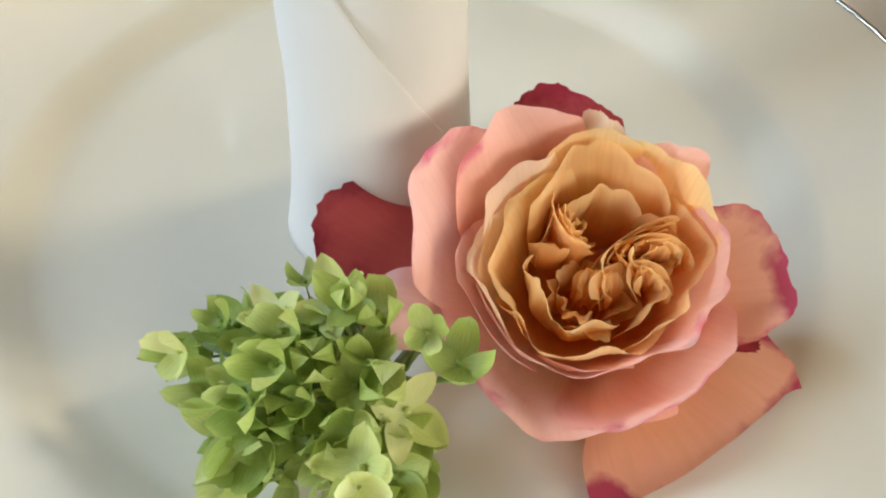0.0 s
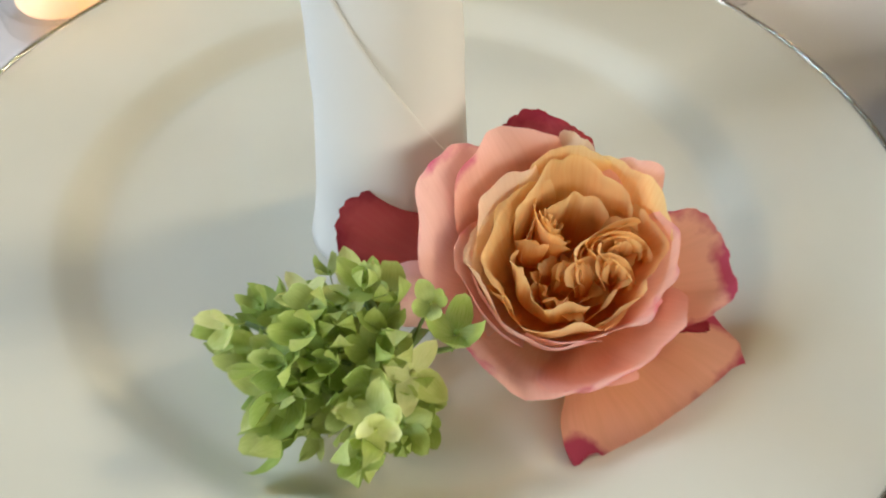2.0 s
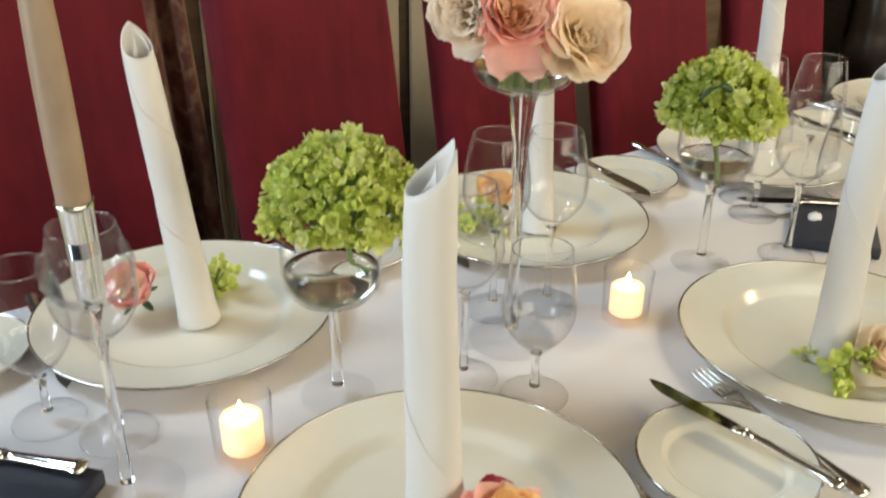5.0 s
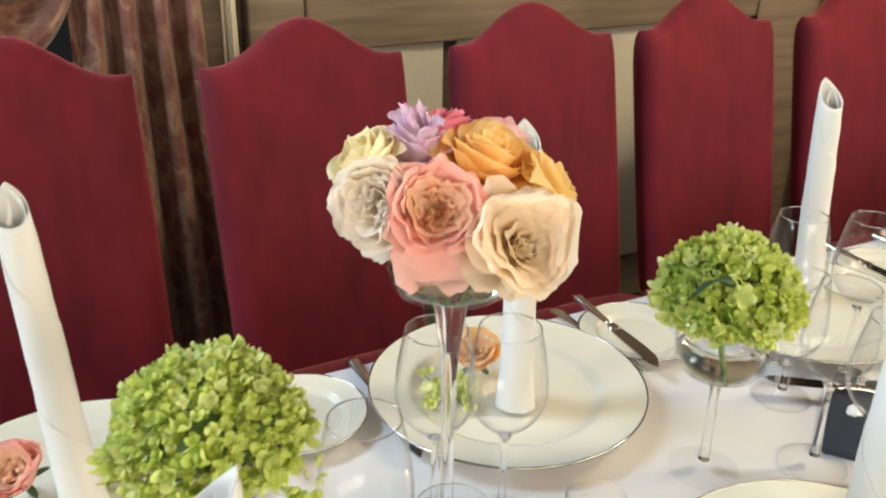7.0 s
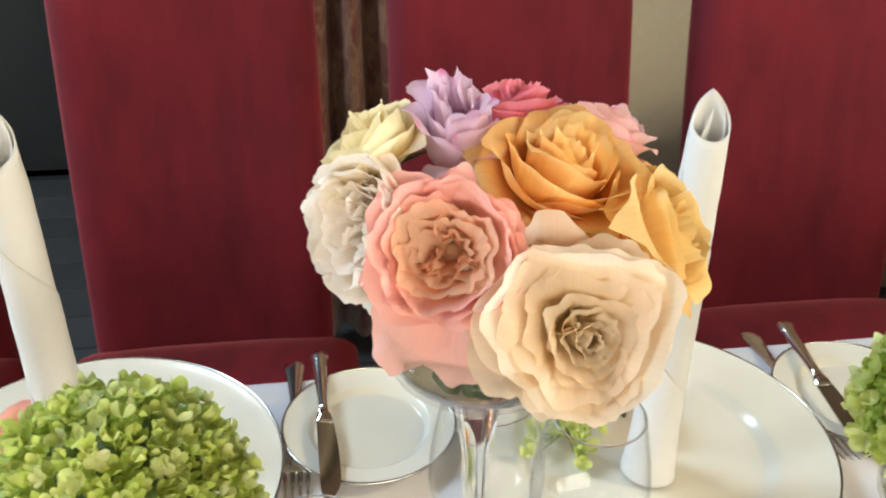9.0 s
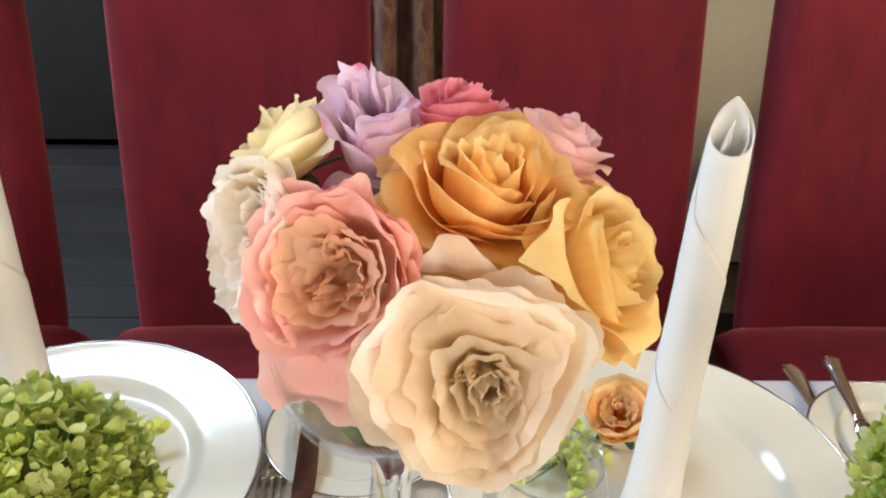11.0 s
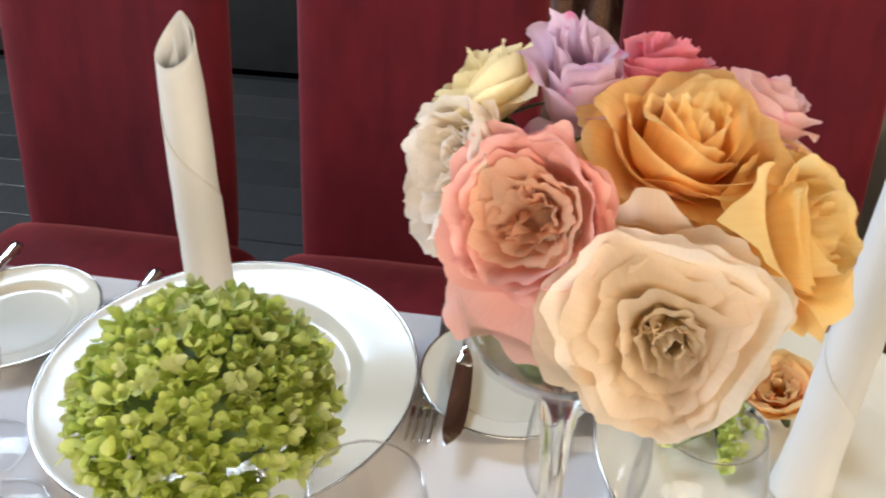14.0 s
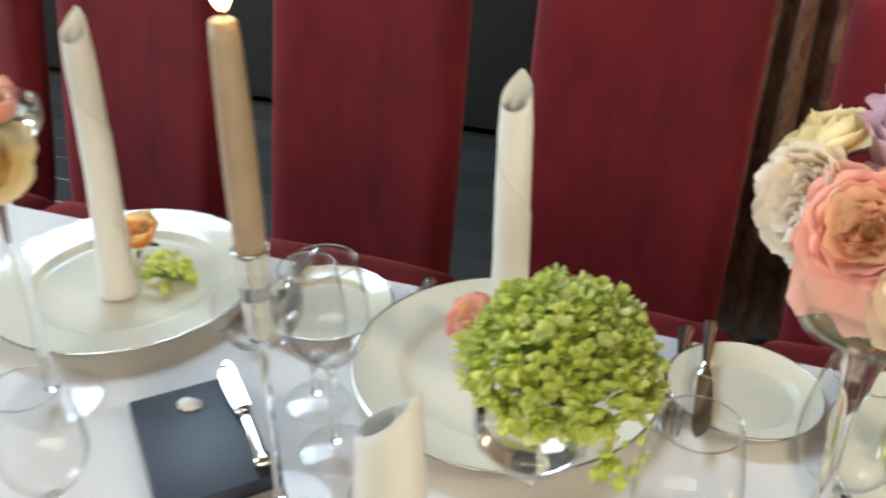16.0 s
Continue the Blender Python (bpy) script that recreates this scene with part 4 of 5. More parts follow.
def petal_shape(phi, span, R, Z, lean, flare=74, r0=.10, lip=.2, wave=.06, frill=.03, corner=.30, side=0.0, seed=0.0, scallop=.05, teeth=0.0, at=(0, 0), h0=0.0, peak=0.0):
    """A cupped petal: it leaves the axis at flare degrees, and its rim lies at radius R and height Z, leaning lean degrees outwards.
    span: half its width in radians; lip: how far the rim rolls out; side: how far the side edges roll out; peak: a pointed tip."""
    d = math.hypot(R - r0, Z - h0)
    f, e = radians(flare), radians(lean)
    p0, p3 = (r0, h0), (R, Z)
    p1 = (r0 + .42 * d * math.sin(f), h0 + .42 * d * math.cos(f))
    p2 = (R - .42 * d * math.sin(e), Z - .42 * d * math.cos(e))

    def fn(u, v):
        au = abs(u)
        top = 1 - corner * au ** 2.4 + peak * max(0, 1 - au * 3) ** 1.5
        top += scallop * noise.noise(Vector((u * span * 3.2 + seed, seed * 1.3, 4))) + .5 * scallop * noise.noise(Vector((u * span * 8, seed, 8)))
        if teeth:
            top -= teeth * abs(noise.noise(Vector((u * 12, seed, 3))))
        w = v * min(top, 1.08)
        q = 1 - w
        r = q ** 3 * p0[0] + 3 * q * q * w * p1[0] + 3 * q * w * w * p2[0] + w ** 3 * p3[0]
        h = q ** 3 * p0[1] + 3 * q * q * w * p1[1] + 3 * q * w * w * p2[1] + w ** 3 * p3[1]
        wid = .28 + .72 * math.sin(min(1, v / .66) * math.pi / 2) - .10 * max(0, (v - .66) / .34) ** 2
        a = phi + u * span * wid
        k = max(0, (w - .70) / .30) ** 2
        k *= 1 + .9 * noise.noise(Vector((u * 1.8, seed * 2.1, 6)))
        r += lip * .24 * d * k + side * d * au ** 3 * w
        h -= lip * .17 * d * k * k + abs(side) * .4 * d * au ** 3 * w
        n1 = noise.noise(Vector((u * span * 2.2 + seed, w * 1.3, seed * .7)))
        n2 = noise.noise(Vector((u * span * 6 + seed, w * 1.6, seed * 1.9)))
        r += d * (wave * w ** 1.3 * n1 + frill * w ** 4 * n2)
        h += d * (wave * .6 * w ** 1.5 * noise.noise(Vector((u * span * 2.6, w, seed + 9))) + frill * .6 * w ** 4 * noise.noise(Vector((u * 5, seed, 2))))
        a += .5 * wave * w * noise.noise(Vector((u * 2 + seed, w * 2.4, 1)))
        r = max(r, .012)
        c = w ** .7
        return (r * math.cos(a) + at[0] * c, r * math.sin(a) + at[1] * c, h)
    return fn


# for each kind, from the outside in: petals in the ring, rim radius and height, lean, roll of the rim, material (0 body, 1 heart, 2 outer)
RINGS = {
    "garden": ((5, .99, .70, 58, .15, 0), (4, .88, .82, 44, .12, 0), (4, .75, .77, 48, .10, 0), (4, .61, .70, 50, .10, 1), (3, .47, .64, 46, .10, 1), (3, .32, .60, 34, .10, 1), (3, .19, .60, 18, .10, 1), (2, .09, .60, 0, .0, 1)),
    "cup": ((4, 1.06, .92, 16, .30, 0), (3, .98, 1.04, 4, .24, 0), (3, .87, 1.06, 2, .20, 0), (3, .74, .96, 24, .20, 1), (4, .58, .84, 38, .12, 1), (3, .38, .74, 36, .1, 1)),
    "tea": ((4, 1.03, .50, 42, .60, 2), (3, .91, .79, 20, .60, 0), (3, .73, .95, 8, .52, 0), (2, .55, 1.04, 0, .44, 0), (2, .40, 1.09, -4, .34, 1), (2, .26, 1.11, -6, .22, 1), (2, .14, 1.12, -8, .10, 1)),
    "bud": ((3, .60, 1.18, 8, .36, 2), (2, .47, 1.54, 5, .42, 0), (2, .32, 1.62, 2, .36, 0), (2, .19, 1.66, -6, .18, 1), (2, .10, 1.67, -8, .05, 1)),
}


def rose(label, m, scale, kind, mats, seed, nu=11, nv=9, group="roses", floor_z=None, name="rose", guard=(), frill=1.0, heart_at=(0, 0)):
    """guard: the loose outer petals, as (azimuth, half width, radius, height, lean, roll) in degrees and rose radii."""
    ob = thing(name, label, "rose", m=m, group=group)
    rnd = random.Random(seed)
    look_of = {"garden": dict(wave=.10, frill=.022, corner=.06, scallop=.05), "cup": dict(wave=.17, frill=.030, corner=.06, scallop=.06),
               "tea": dict(wave=.06, frill=.012, corner=.26, scallop=.035), "bud": dict(wave=.07, frill=.03, corner=.46, scallop=.06)}[kind]
    part("receptacle", lathe([(.16 * scale, -.01 * scale), (.15 * scale, .05 * scale), (.08 * scale, .09 * scale), (0, .10 * scale)], 12), mats[1], ob)
    for a, sp, R, Z, ln, lp in guard:
        fn = petal_shape(radians(a), radians(sp), R, Z, ln, 84, .12, lp, .08, .03 * frill, .26, .04, rnd.uniform(0, 60), .07)
        put_petal(ob, fn, mats[2], nu + 6, nv + 3, scale, floor_z=floor_z)
    for n, R, Z, ln, lp, mt in RINGS[kind]:
        ph = rnd.uniform(0, 6)
        for k in range(n):
            r = R * rnd.uniform(.90, 1.08)
            off = (heart_at[0] * (1 - R), heart_at[1] * (1 - R))
            sp = (1.40 + .15 * (kind in ("tea", "bud"))) * 2 * math.pi / n / 2 * rnd.uniform(.9, 1.12)
            sp = min(sp, 1.9)
            fn = petal_shape(ph + k * 2 * math.pi / n + rnd.uniform(-.2, .2), sp, r, Z * rnd.uniform(.95, 1.04), ln + rnd.uniform(-6, 6), 78 - 20 * (R < .5), .03 + .09 * R, lp * rnd.uniform(.4, 1.5),
                             look_of["wave"], look_of["frill"] * frill, look_of["corner"], .05 if kind in ("tea", "bud") else .0, rnd.uniform(0, 60), look_of["scallop"] * min(frill, 1.4), at=off,
                             peak=rnd.uniform(0, .09) if kind == "tea" else rnd.uniform(0, .08) if kind == "bud" else 0)
            put_petal(ob, fn, mats[mt], nu, nv, scale, floor_z=floor_z)
    if kind in ("cup", "garden"):      # folded petals crowd the heart
        n, rr, sz, hh = (6, .36, 1.0, .16) if kind == "cup" else (4, .22, .62, .20)
        for k in range(n):
            a = k * 2 * math.pi / n + rnd.uniform(-.2, .2)
            fold_cluster(ob, rr * math.cos(a) + heart_at[0] * .7, rr * math.sin(a) + heart_at[1] * .7, a + rnd.uniform(1.0, 1.9), scale, mats[1], rnd, max(9, nu - 4), max(8, nv - 3), sz * rnd.uniform(.85, 1.1), 4, 12 * (-1) ** k, hh)
    sepals(ob, scale, rnd)
    return ob


P_PEACH = petal_material("peach_petal", (0.97, 0.58, 0.28), (0.96, 0.53, 0.39), (0.96, 0.58, 0.52), (0.66, 0.10, 0.24), .24)
P_PEACHEDGE = petal_material("stained_peach_petal", (0.97, 0.58, 0.24), (0.95, 0.52, 0.32), (0.94, 0.52, 0.40), (0.50, 0.03, 0.12), .66)
P_PEACHIN = petal_material("apricot_petal", (1.0, 0.44, 0.08), (1.0, 0.58, 0.18), (1.0, 0.79, 0.44), None, 0, .6)
P_BLUSHRED = petal_material("dark_red_petal", (0.80, 0.36, 0.24), (0.62, 0.16, 0.15), (0.40, 0.05, 0.07), (0.26, 0.015, 0.04), .6, .25)
P_PALEPINK = petal_material("pale_pink_petal", (0.97, 0.68, 0.44), (0.96, 0.66, 0.54), (0.96, 0.66, 0.66), (0.84, 0.20, 0.44), .22)
P_PINK = petal_material("pink_petal", (1.0, 0.62, 0.42), (1.0, 0.53, 0.43), (1.0, 0.57, 0.50), (0.72, 0.12, 0.22), .0, .3)
P_PINKIN = petal_material("salmon_petal", (1.0, 0.60, 0.34), (1.0, 0.66, 0.43), (1.0, 0.73, 0.54), None, 0, .55)
P_CREAM = petal_material("cream_petal", (1.0, 0.82, 0.56), (1.0, 0.84, 0.63), (1.0, 0.86, 0.69), None, 0, .55)
P_CREAMIN = petal_material("cream_heart_petal", (1.0, 0.88, 0.58), (1.0, 0.88, 0.66), (1.0, 0.88, 0.72), (0.95, 0.72, 0.68), .0, .68)
# deeper orange towards the base paints in the light bounced between folds
P_ORANGE = petal_material("golden_orange_petal", (1.0, 0.43, 0.06), (1.0, 0.56, 0.14), (1.0, 0.74, 0.33), None, 0, .55)
P_ORANGEOUT = petal_material("golden_outer_petal", (0.96, 0.76, 0.24), (1.0, 0.57, 0.14), (1.0, 0.72, 0.32), (0.70, 0.68, 0.22), .1, .45)
P_YELLOW = petal_material("yellow_petal", (1.0, 0.58, 0.10), (1.0, 0.68, 0.20), (1.0, 0.80, 0.40), None, 0, .45)
P_PALEYELLOW = petal_material("pale_yellow_petal", (1.0, 0.80, 0.28), (1.0, 0.83, 0.44), (1.0, 0.88, 0.58), None, 0, .45)
P_LILAC = petal_material("lilac_petal", (0.90, 0.62, 0.58), (0.84, 0.60, 0.68), (0.80, 0.62, 0.78), (0.72, 0.14, 0.36), .25)
P_MAGENTA = petal_material("magenta_petal", (0.80, 0.24, 0.20), (0.84, 0.19, 0.24), (0.88, 0.33, 0.38), None)
P_WHITE = petal_material("ivory_petal", (1.0, 0.87, 0.64), (1.0, 0.89, 0.74), (1.0, 0.91, 0.82), None, 0, .5)


def hero_rose():
    """The cut garden rose lying on the first plate."""
    S = .0282
    axis = Vector((-.14, -.27, .95)).normalized()
    top = Vector((.0185, -.0670, .0505))
    m = Matrix.Translation(Vector((0, 0, T)) + top - axis * .0345) @ frame_of(axis, (.916, -.40, 0))
    ob = thing("rose", "cut peach garden rose with dark red edges on a plate", "rose", m=m)
    rnd = random.Random(5)
    d = math.radians

    def put(a, sp, R, Z, ln, fl, lp, co, mt, te=0.0, wave=.06, side=.0, nu=41, nv=26, at=(0, 0), sc=.05):
        fn = petal_shape(d(a), d(sp), R, Z, ln, fl, .16, lp, wave, .02, co, side, rnd.uniform(0, 60), sc, te, at)
        put_petal(ob, fn, mt, nu, nv, S, floor_z=T + .0085)
    # loose outer petals: two upright at the back, dark ones behind them, one lying flat on the plate
    put(154, 40, 1.44, 1.42, 8, 80, .10, .16, P_PEACH)
    put(122, 34, 1.26, 1.42, 8, 78, .10, .18, P_PEACH)
    put(192, 24, 1.46, .96, 8, 76, .95, .26, P_PALEPINK, side=-.08)
    put(170, 28, 2.22, .78, 56, 80, .05, .24, P_BLUSHRED, .03)
    put(104, 32, 1.46, 1.20, 20, 76, .10, .16, P_BLUSHRED, .03)
    put(82, 18, 1.24, 1.18, 22, 70, .25, .34, P_CREAM, .03)
    put(52, 24, 1.18, 1.12, 16, 72, .30, .26, P_PEACH)
    put(6, 34, 1.55, .86, 42, 80, .15, .20, P_PEACHEDGE, .03)
    put(-14, 13, 1.42, .34, 66, 84, .0, .30, P_BLUSHRED, .04)
    put(-44, 46, 2.14, .16, 80, 86, .0, .28, P_PEACHEDGE, .03, .12, sc=.22)
    # the wall of the cup, from the front round
    c = (.10, .20)
    put(-114, 60, 1.20, .82, 8, 88, .30, .14, P_PEACH)
    put(-52, 50, 1.14, .90, 4, 88, .25, .18, P_PEACH)
    put(-165, 46, 1.02, 1.00, 0, 82, .30, .20, P_PALEPINK, at=c)
    put(-124, 54, .92, .98, -4, 84, .25, .16, P_PALEPINK, at=c)
    put(-72, 52, .84, .98, -6, 84, .35, .16, P_PALEPINK, at=c)
    put(-10, 46, .84, 1.08, -8, 80, .25, .20, P_PEACH, at=c)
    put(42, 46, .82, 1.14, -12, 80, .20, .18, P_PEACHIN, at=c)
    put(94, 48, .84, 1.16, -12, 80, .20, .18, P_PEACHIN, at=c)
    put(142, 48, .86, 1.14, -10, 80, .20, .18, P_CREAM, at=c)
    put(186, 44, .84, 1.06, -10, 80, .45, .18, P_CREAM, at=c)
    part("receptacle", lathe([(.2 * S, -.01 * S), (.2 * S, .06 * S), (.1 * S, .12 * S), (0, .13 * S)], 14), P_PEACHIN, ob)
    for n, R, Z, ln in ((4, .70, 1.02, -12), (3, .56, .94, -4)):
        ph = rnd.uniform(0, 6)
        for k in range(n):
            put(math.degrees(ph) + k * 360 / n + rnd.uniform(-10, 10), 62, R * rnd.uniform(.94, 1.05), Z * rnd.uniform(.90, 1.06), ln, 74, rnd.uniform(0, .5), .12, P_PEACHIN, 0, .13, nu=31, nv=18, at=c)
    for k in range(9):        # deep petals that close the bottom of the cup
        a = k * 2 * math.pi / 9 + rnd.uniform(-.3, .3)
        put_petal(ob, petal_shape(a, .62, rnd.uniform(.22, .44), rnd.uniform(.55, .74), 16, 60, .05, .3, .14, .06, .2, 0, rnd.uniform(0, 60), .08), P_PEACHIN, 15, 12, S)
    for a, rr, lay_n, sz, tl in ((132, .50, 7, .92, 4), (48, .44, 6, 1.0, 14), (10, .52, 6, .98, 6), (-26, .52, 4, .92, 4), (-66, .50, 3, .86, -18), (-118, .50, 3, .84, -20), (170, .54, 4, .80, 4)):
        fold_cluster(ob, .86 * rr * math.cos(d(a)) + c[0], .86 * rr * math.sin(d(a)) + c[1], d(a) + (1.2 if lay_n > 3 else 3.1), S, P_PEACHIN, rnd, 19, 15, sz * .98, lay_n, tl, .34)
    sepals(ob, S, rnd)
    leaf = petal_fn(d(-82), .3, -.1, 92, 100, 1.95, .16, .05, 0, 7)
    verts, faces, uv = sheet(leaf, 5, 12, .02)
    G = np.array(verts) * S
    part("sepal", mesh_from("sepal", G, faces, M_DARKLEAF, uv), None, ob, "long dark green sepal")
    return ob


hero_rose()


# florets: four cupped sepals on a short stalk, in a few shapes that are shared
def floret_mesh(name, seed, material, cup, pointed=0.0, slim=1.0):
    rnd = random.Random(seed)
    verts, faces, uvs = [], [], []
    for k in range(4):
        ph = k * math.pi / 2 + rnd.uniform(-.28, .28)
        ln, wd = rnd.uniform(.8, 1.12), rnd.uniform(.74, 1.0) * slim
        lift, sd = cup + rnd.uniform(-.25, .25), rnd.uniform(0, 30)
        base = len(verts)
        nu, nv = 5, 6
        for j in range(nv):
            v = j / (nv - 1)
            half = wd / 2 * (.16 + .84 * math.sin(math.pi * (.06 + .88 * v ** (1 - .25 * pointed))) ** .8) * (1 if j < nv - 1 else .34 - .26 * pointed)
            half *= 1 - .5 * max(0, pointed - .4) * v * v * 1.6
            for i in range(nu):
                u = -1 + i / 2
                r = .05 + ln * v * math.cos(lift * v)
                s = u * half
                z = ln * v * math.sin(lift * v) + .55 * u * u * half * v + .16 * v * noise.noise(Vector((u + sd, v * 2, sd))) - .012 * k
                verts.append((r * math.cos(ph) - s * math.sin(ph), r * math.sin(ph) + s * math.cos(ph), z))
                uvs.append((i / 4, v))
        for j in range(nv - 1):
            for i in range(nu - 1):
                a = base + j * nu + i
                faces.append((a, a + 1, a + nu + 1, a + nu))
    # small bead in the middle and a stalk under it
    base = len(verts)
    for j, (r, z) in enumerate(((.0, .13), (.07, .10), (.08, .03), (.03, -.05), (.022, -.9))):
        for i in range(6):
            verts.append((r * math.cos(i * math.pi / 3), r * math.sin(i * math.pi / 3), z))
            uvs.append((.5, .05))
    for j in range(4):
        for i in range(6):
            faces.append((base + j * 6 + i, base + j * 6 + (i + 1) % 6, base + j * 6 + 6 + (i + 1) % 6, base + j * 6 + 6 + i))
    return mesh_from(name, verts, faces, material, uvs)


FLORETS = [floret_mesh("floret", s, M_HYD, c, p, .9) for s, c, p in ((1, .9, .7), (2, 1.2, .5), (3, 1.5, .8), (4, .6, .6), (5, 1.0, .9), (6, .7, .4))]
FLORETS_PALE = [floret_mesh("floret", s, M_HYDB, c, .6, .9) for s, c in ((11, .6), (12, .9), (13, .4), (14, 1.15))]
SPRIG_FLORETS = [floret_mesh("floret", s, mt, c, 1.0, .80) for s, c, mt in ((21, .7, M_SPRIG), (22, 1.0, M_SPRIG), (23, 1.3, M_SPRIG), (24, .4, M_HYDB), (25, .9, M_SPRIG), (26, 1.45, M_SPRIG), (27, .8, M_SPRIG))]


def hydrangea(label, x, y, z, rx, rz_up, rz_down, count, size, seed, group="hydrangea heads in glass vases", droop=None):
    """A mop head: florets crowded over a dome, a darker crowd of them inside, and stalks down to one stem."""
    ob = thing("hydrangea_bloom", label, "hydrangea", x, y, T + z, group)
    rnd = random.Random(seed)
    places = []
    for k in range(count):
        t = (k + .5) / count
        cz = 1 - 1.48 * t
        a = k * 2.39996 + rnd.uniform(-.25, .25)
        s = math.sqrt(max(0, 1 - cz * cz))
        n = Vector((s * math.cos(a), s * math.sin(a), cz))
        lump = 1 + .10 * noise.noise(n * 2.2 + Vector((seed, 0, 0))) + rnd.uniform(-.07, .05)
        k = 1 - .14 * max(0, n.z) ** .7 + .10 * max(0, -n.z)
        p = Vector((n.x * rx * k, n.y * rx * k, n.z * (rz_up * 1.05 if n.z > 0 else rz_down))) * lump
        places.append((p, n))
    if droop:
        for k in range(14):
            p = Vector(droop) + Vector((rnd.uniform(-.016, .016), rnd.uniform(-.014, .014), rnd.uniform(-.016, .02)))
            places.append((p, (p + Vector((0, 0, .02))).normalized()))
    for p, n in places:
        q = (n + Vector((rnd.uniform(-.7, .7), rnd.uniform(-.7, .7), rnd.uniform(-.2, .7)))).normalized().to_track_quat("Z", "Y")
        f = part("floret", FLORETS[rnd.randrange(len(FLORETS))] if rnd.random() < .68 else FLORETS_PALE[rnd.randrange(4)], None, ob)
        k = size * (rnd.uniform(.7, 1.05) if rnd.random() < (.88 if n.z > 0 else .6) else rnd.uniform(1.2, 1.65))
        f.matrix_basis = Matrix.Translation(p) @ q.to_matrix().to_4x4() @ pose(0, 0, 0, 0, 0, rnd.uniform(0, 360)) @ Matrix.Diagonal((k, k, k, 1))
    # the green mass under the florets, coloured darker for the shade in their gaps
    bm = bmesh.new()
    bmesh.ops.create_icosphere(bm, subdivisions=4, radius=1)
    for v in bm.verts:
        k = .66 + .07 * noise.noise(v.co * 7)
        v.co = Vector((v.co.x * rx * k, v.co.y * rx * k, v.co.z * (rz_up if v.co.z > 0 else rz_down * 1.05) * k))
    part("core", bm, M_STEM, ob, "darker green core that shades the gaps between florets")
    # the crowd inside
    verts, faces, uvs = [], [], []
    for k in range(1000):
        n = Vector((rnd.gauss(0, 1), rnd.gauss(0, 1), rnd.gauss(0, 1))).normalized()
        if n.z < -.5:
            continue
        p = Vector((n.x * rx, n.y * rx, n.z * (rz_up if n.z > 0 else rz_down))) * rnd.uniform(.76, .97)
        src = FLORETS[rnd.randrange(len(FLORETS))]
        mm = Matrix.Translation(p) @ n.to_track_quat("Z", "Y").to_matrix().to_4x4() @ Matrix.Diagonal((size * rnd.uniform(.7, 1.0),) * 3 + (1,))
        b = len(verts)
        verts += [mm @ v.co for v in src.vertices]
        faces += [tuple(b + i for i in pl.vertices) for pl in src.polygons]
        uvs += [(.5, .3)] * len(src.vertices)
    inner = part("inner_foliage", mesh_from("inner_foliage", verts, faces, M_HYD, uvs), None, ob)
    inner["kind"] = "stuff"
    for k in range(9):
        a = k * 2 * math.pi / 9
        tip = Vector((math.cos(a) * rx * .6, math.sin(a) * rx * .6, rz_up * .1))
        part("stalk", tube([(0, 0, -rz_down * 1.5), (tip.x * .3, tip.y * .3, -rz_down * .8), tip], [.0016, .0013, .001], 6), M_STEM, ob)
    part("stem", tube([(0, 0, -rz_down * 1.3), (.004, -.003, -rz_down * 2.2), (.012, -.004, -rz_down * 2.9)], [.003, .0026, .0026], 8), M_STEM, ob)
    return ob


hydrangea("round green hydrangea head in a stemmed glass vase", 0.033, 0.208, 0.198, .0680, .057, .027, 298, .0076, 3, droop=(.056, -.040, -.034))
hydrangea("green hydrangea head with a dark leaf in a glass vase", 0.518, 0.205, 0.203, .064, .057, .034, 295, .0086, 8)


def stemmed_vase(name, label, x, y, foot, stem, bowl_r, rim, water, group):
    ob = thing(name, label, "vase", x, y, T, group)
    b = rim - stem
    part("foot", lathe(crisp([(0, LIFT), (foot, LIFT), (foot, .002), (foot * .55, .0036), (.010, .0066), (.006, .0125), (0, .0125)]), 48), M_GLASS, ob)
    part("stem", lathe(crisp([(0, .0127), (.006, .0127), (.0048, .03), (.0046, stem - .02), (.0075, stem - .0045), (0, stem - .0045)]), 24), M_SOLIDGLASS, ob)
    outer = [(0, stem - .0043), (.0075, stem - .0043), (bowl_r * .45, stem + .002), (bowl_r * .8, stem + b * .16), (bowl_r * .96, stem + b * .36), (bowl_r, stem + b * .6), (bowl_r, rim)]
    inner = [(bowl_r - .0015, rim), (bowl_r - .0016, stem + b * .6), (bowl_r * .96 - .0016, stem + b * .38), (bowl_r * .78, stem + b * .2), (bowl_r * .4, stem + .0065), (0, stem + .0055)]
    part("bowl", lathe(crisp(outer + inner, .0004), 56), M_GLASS, ob, "clear glass bowl")
    wz = stem + b * water
    part("water", lathe([(0, stem + .0060), (bowl_r * .39, stem + .0070), (bowl_r * .77, stem + b * .2 + .0006), (bowl_r * .95 - .002, stem + b * .38), (bowl_r - .0022, max(wz, stem + b * .5)), (0, max(wz, stem + b * .5))], 48), M_WATER, ob, "clear water")
    return ob


stemmed_vase("flower_vase", "clear stemmed glass vase holding a green hydrangea", 0.0165, 0.206, .036, .104, .0455, .160, .6, "stemmed vases on the table")
stemmed_vase("flower_vase", "clear stemmed glass vase holding a green hydrangea", 0.525, 0.208, .036, .112, .0455, .172, .5, "stemmed vases on the table")
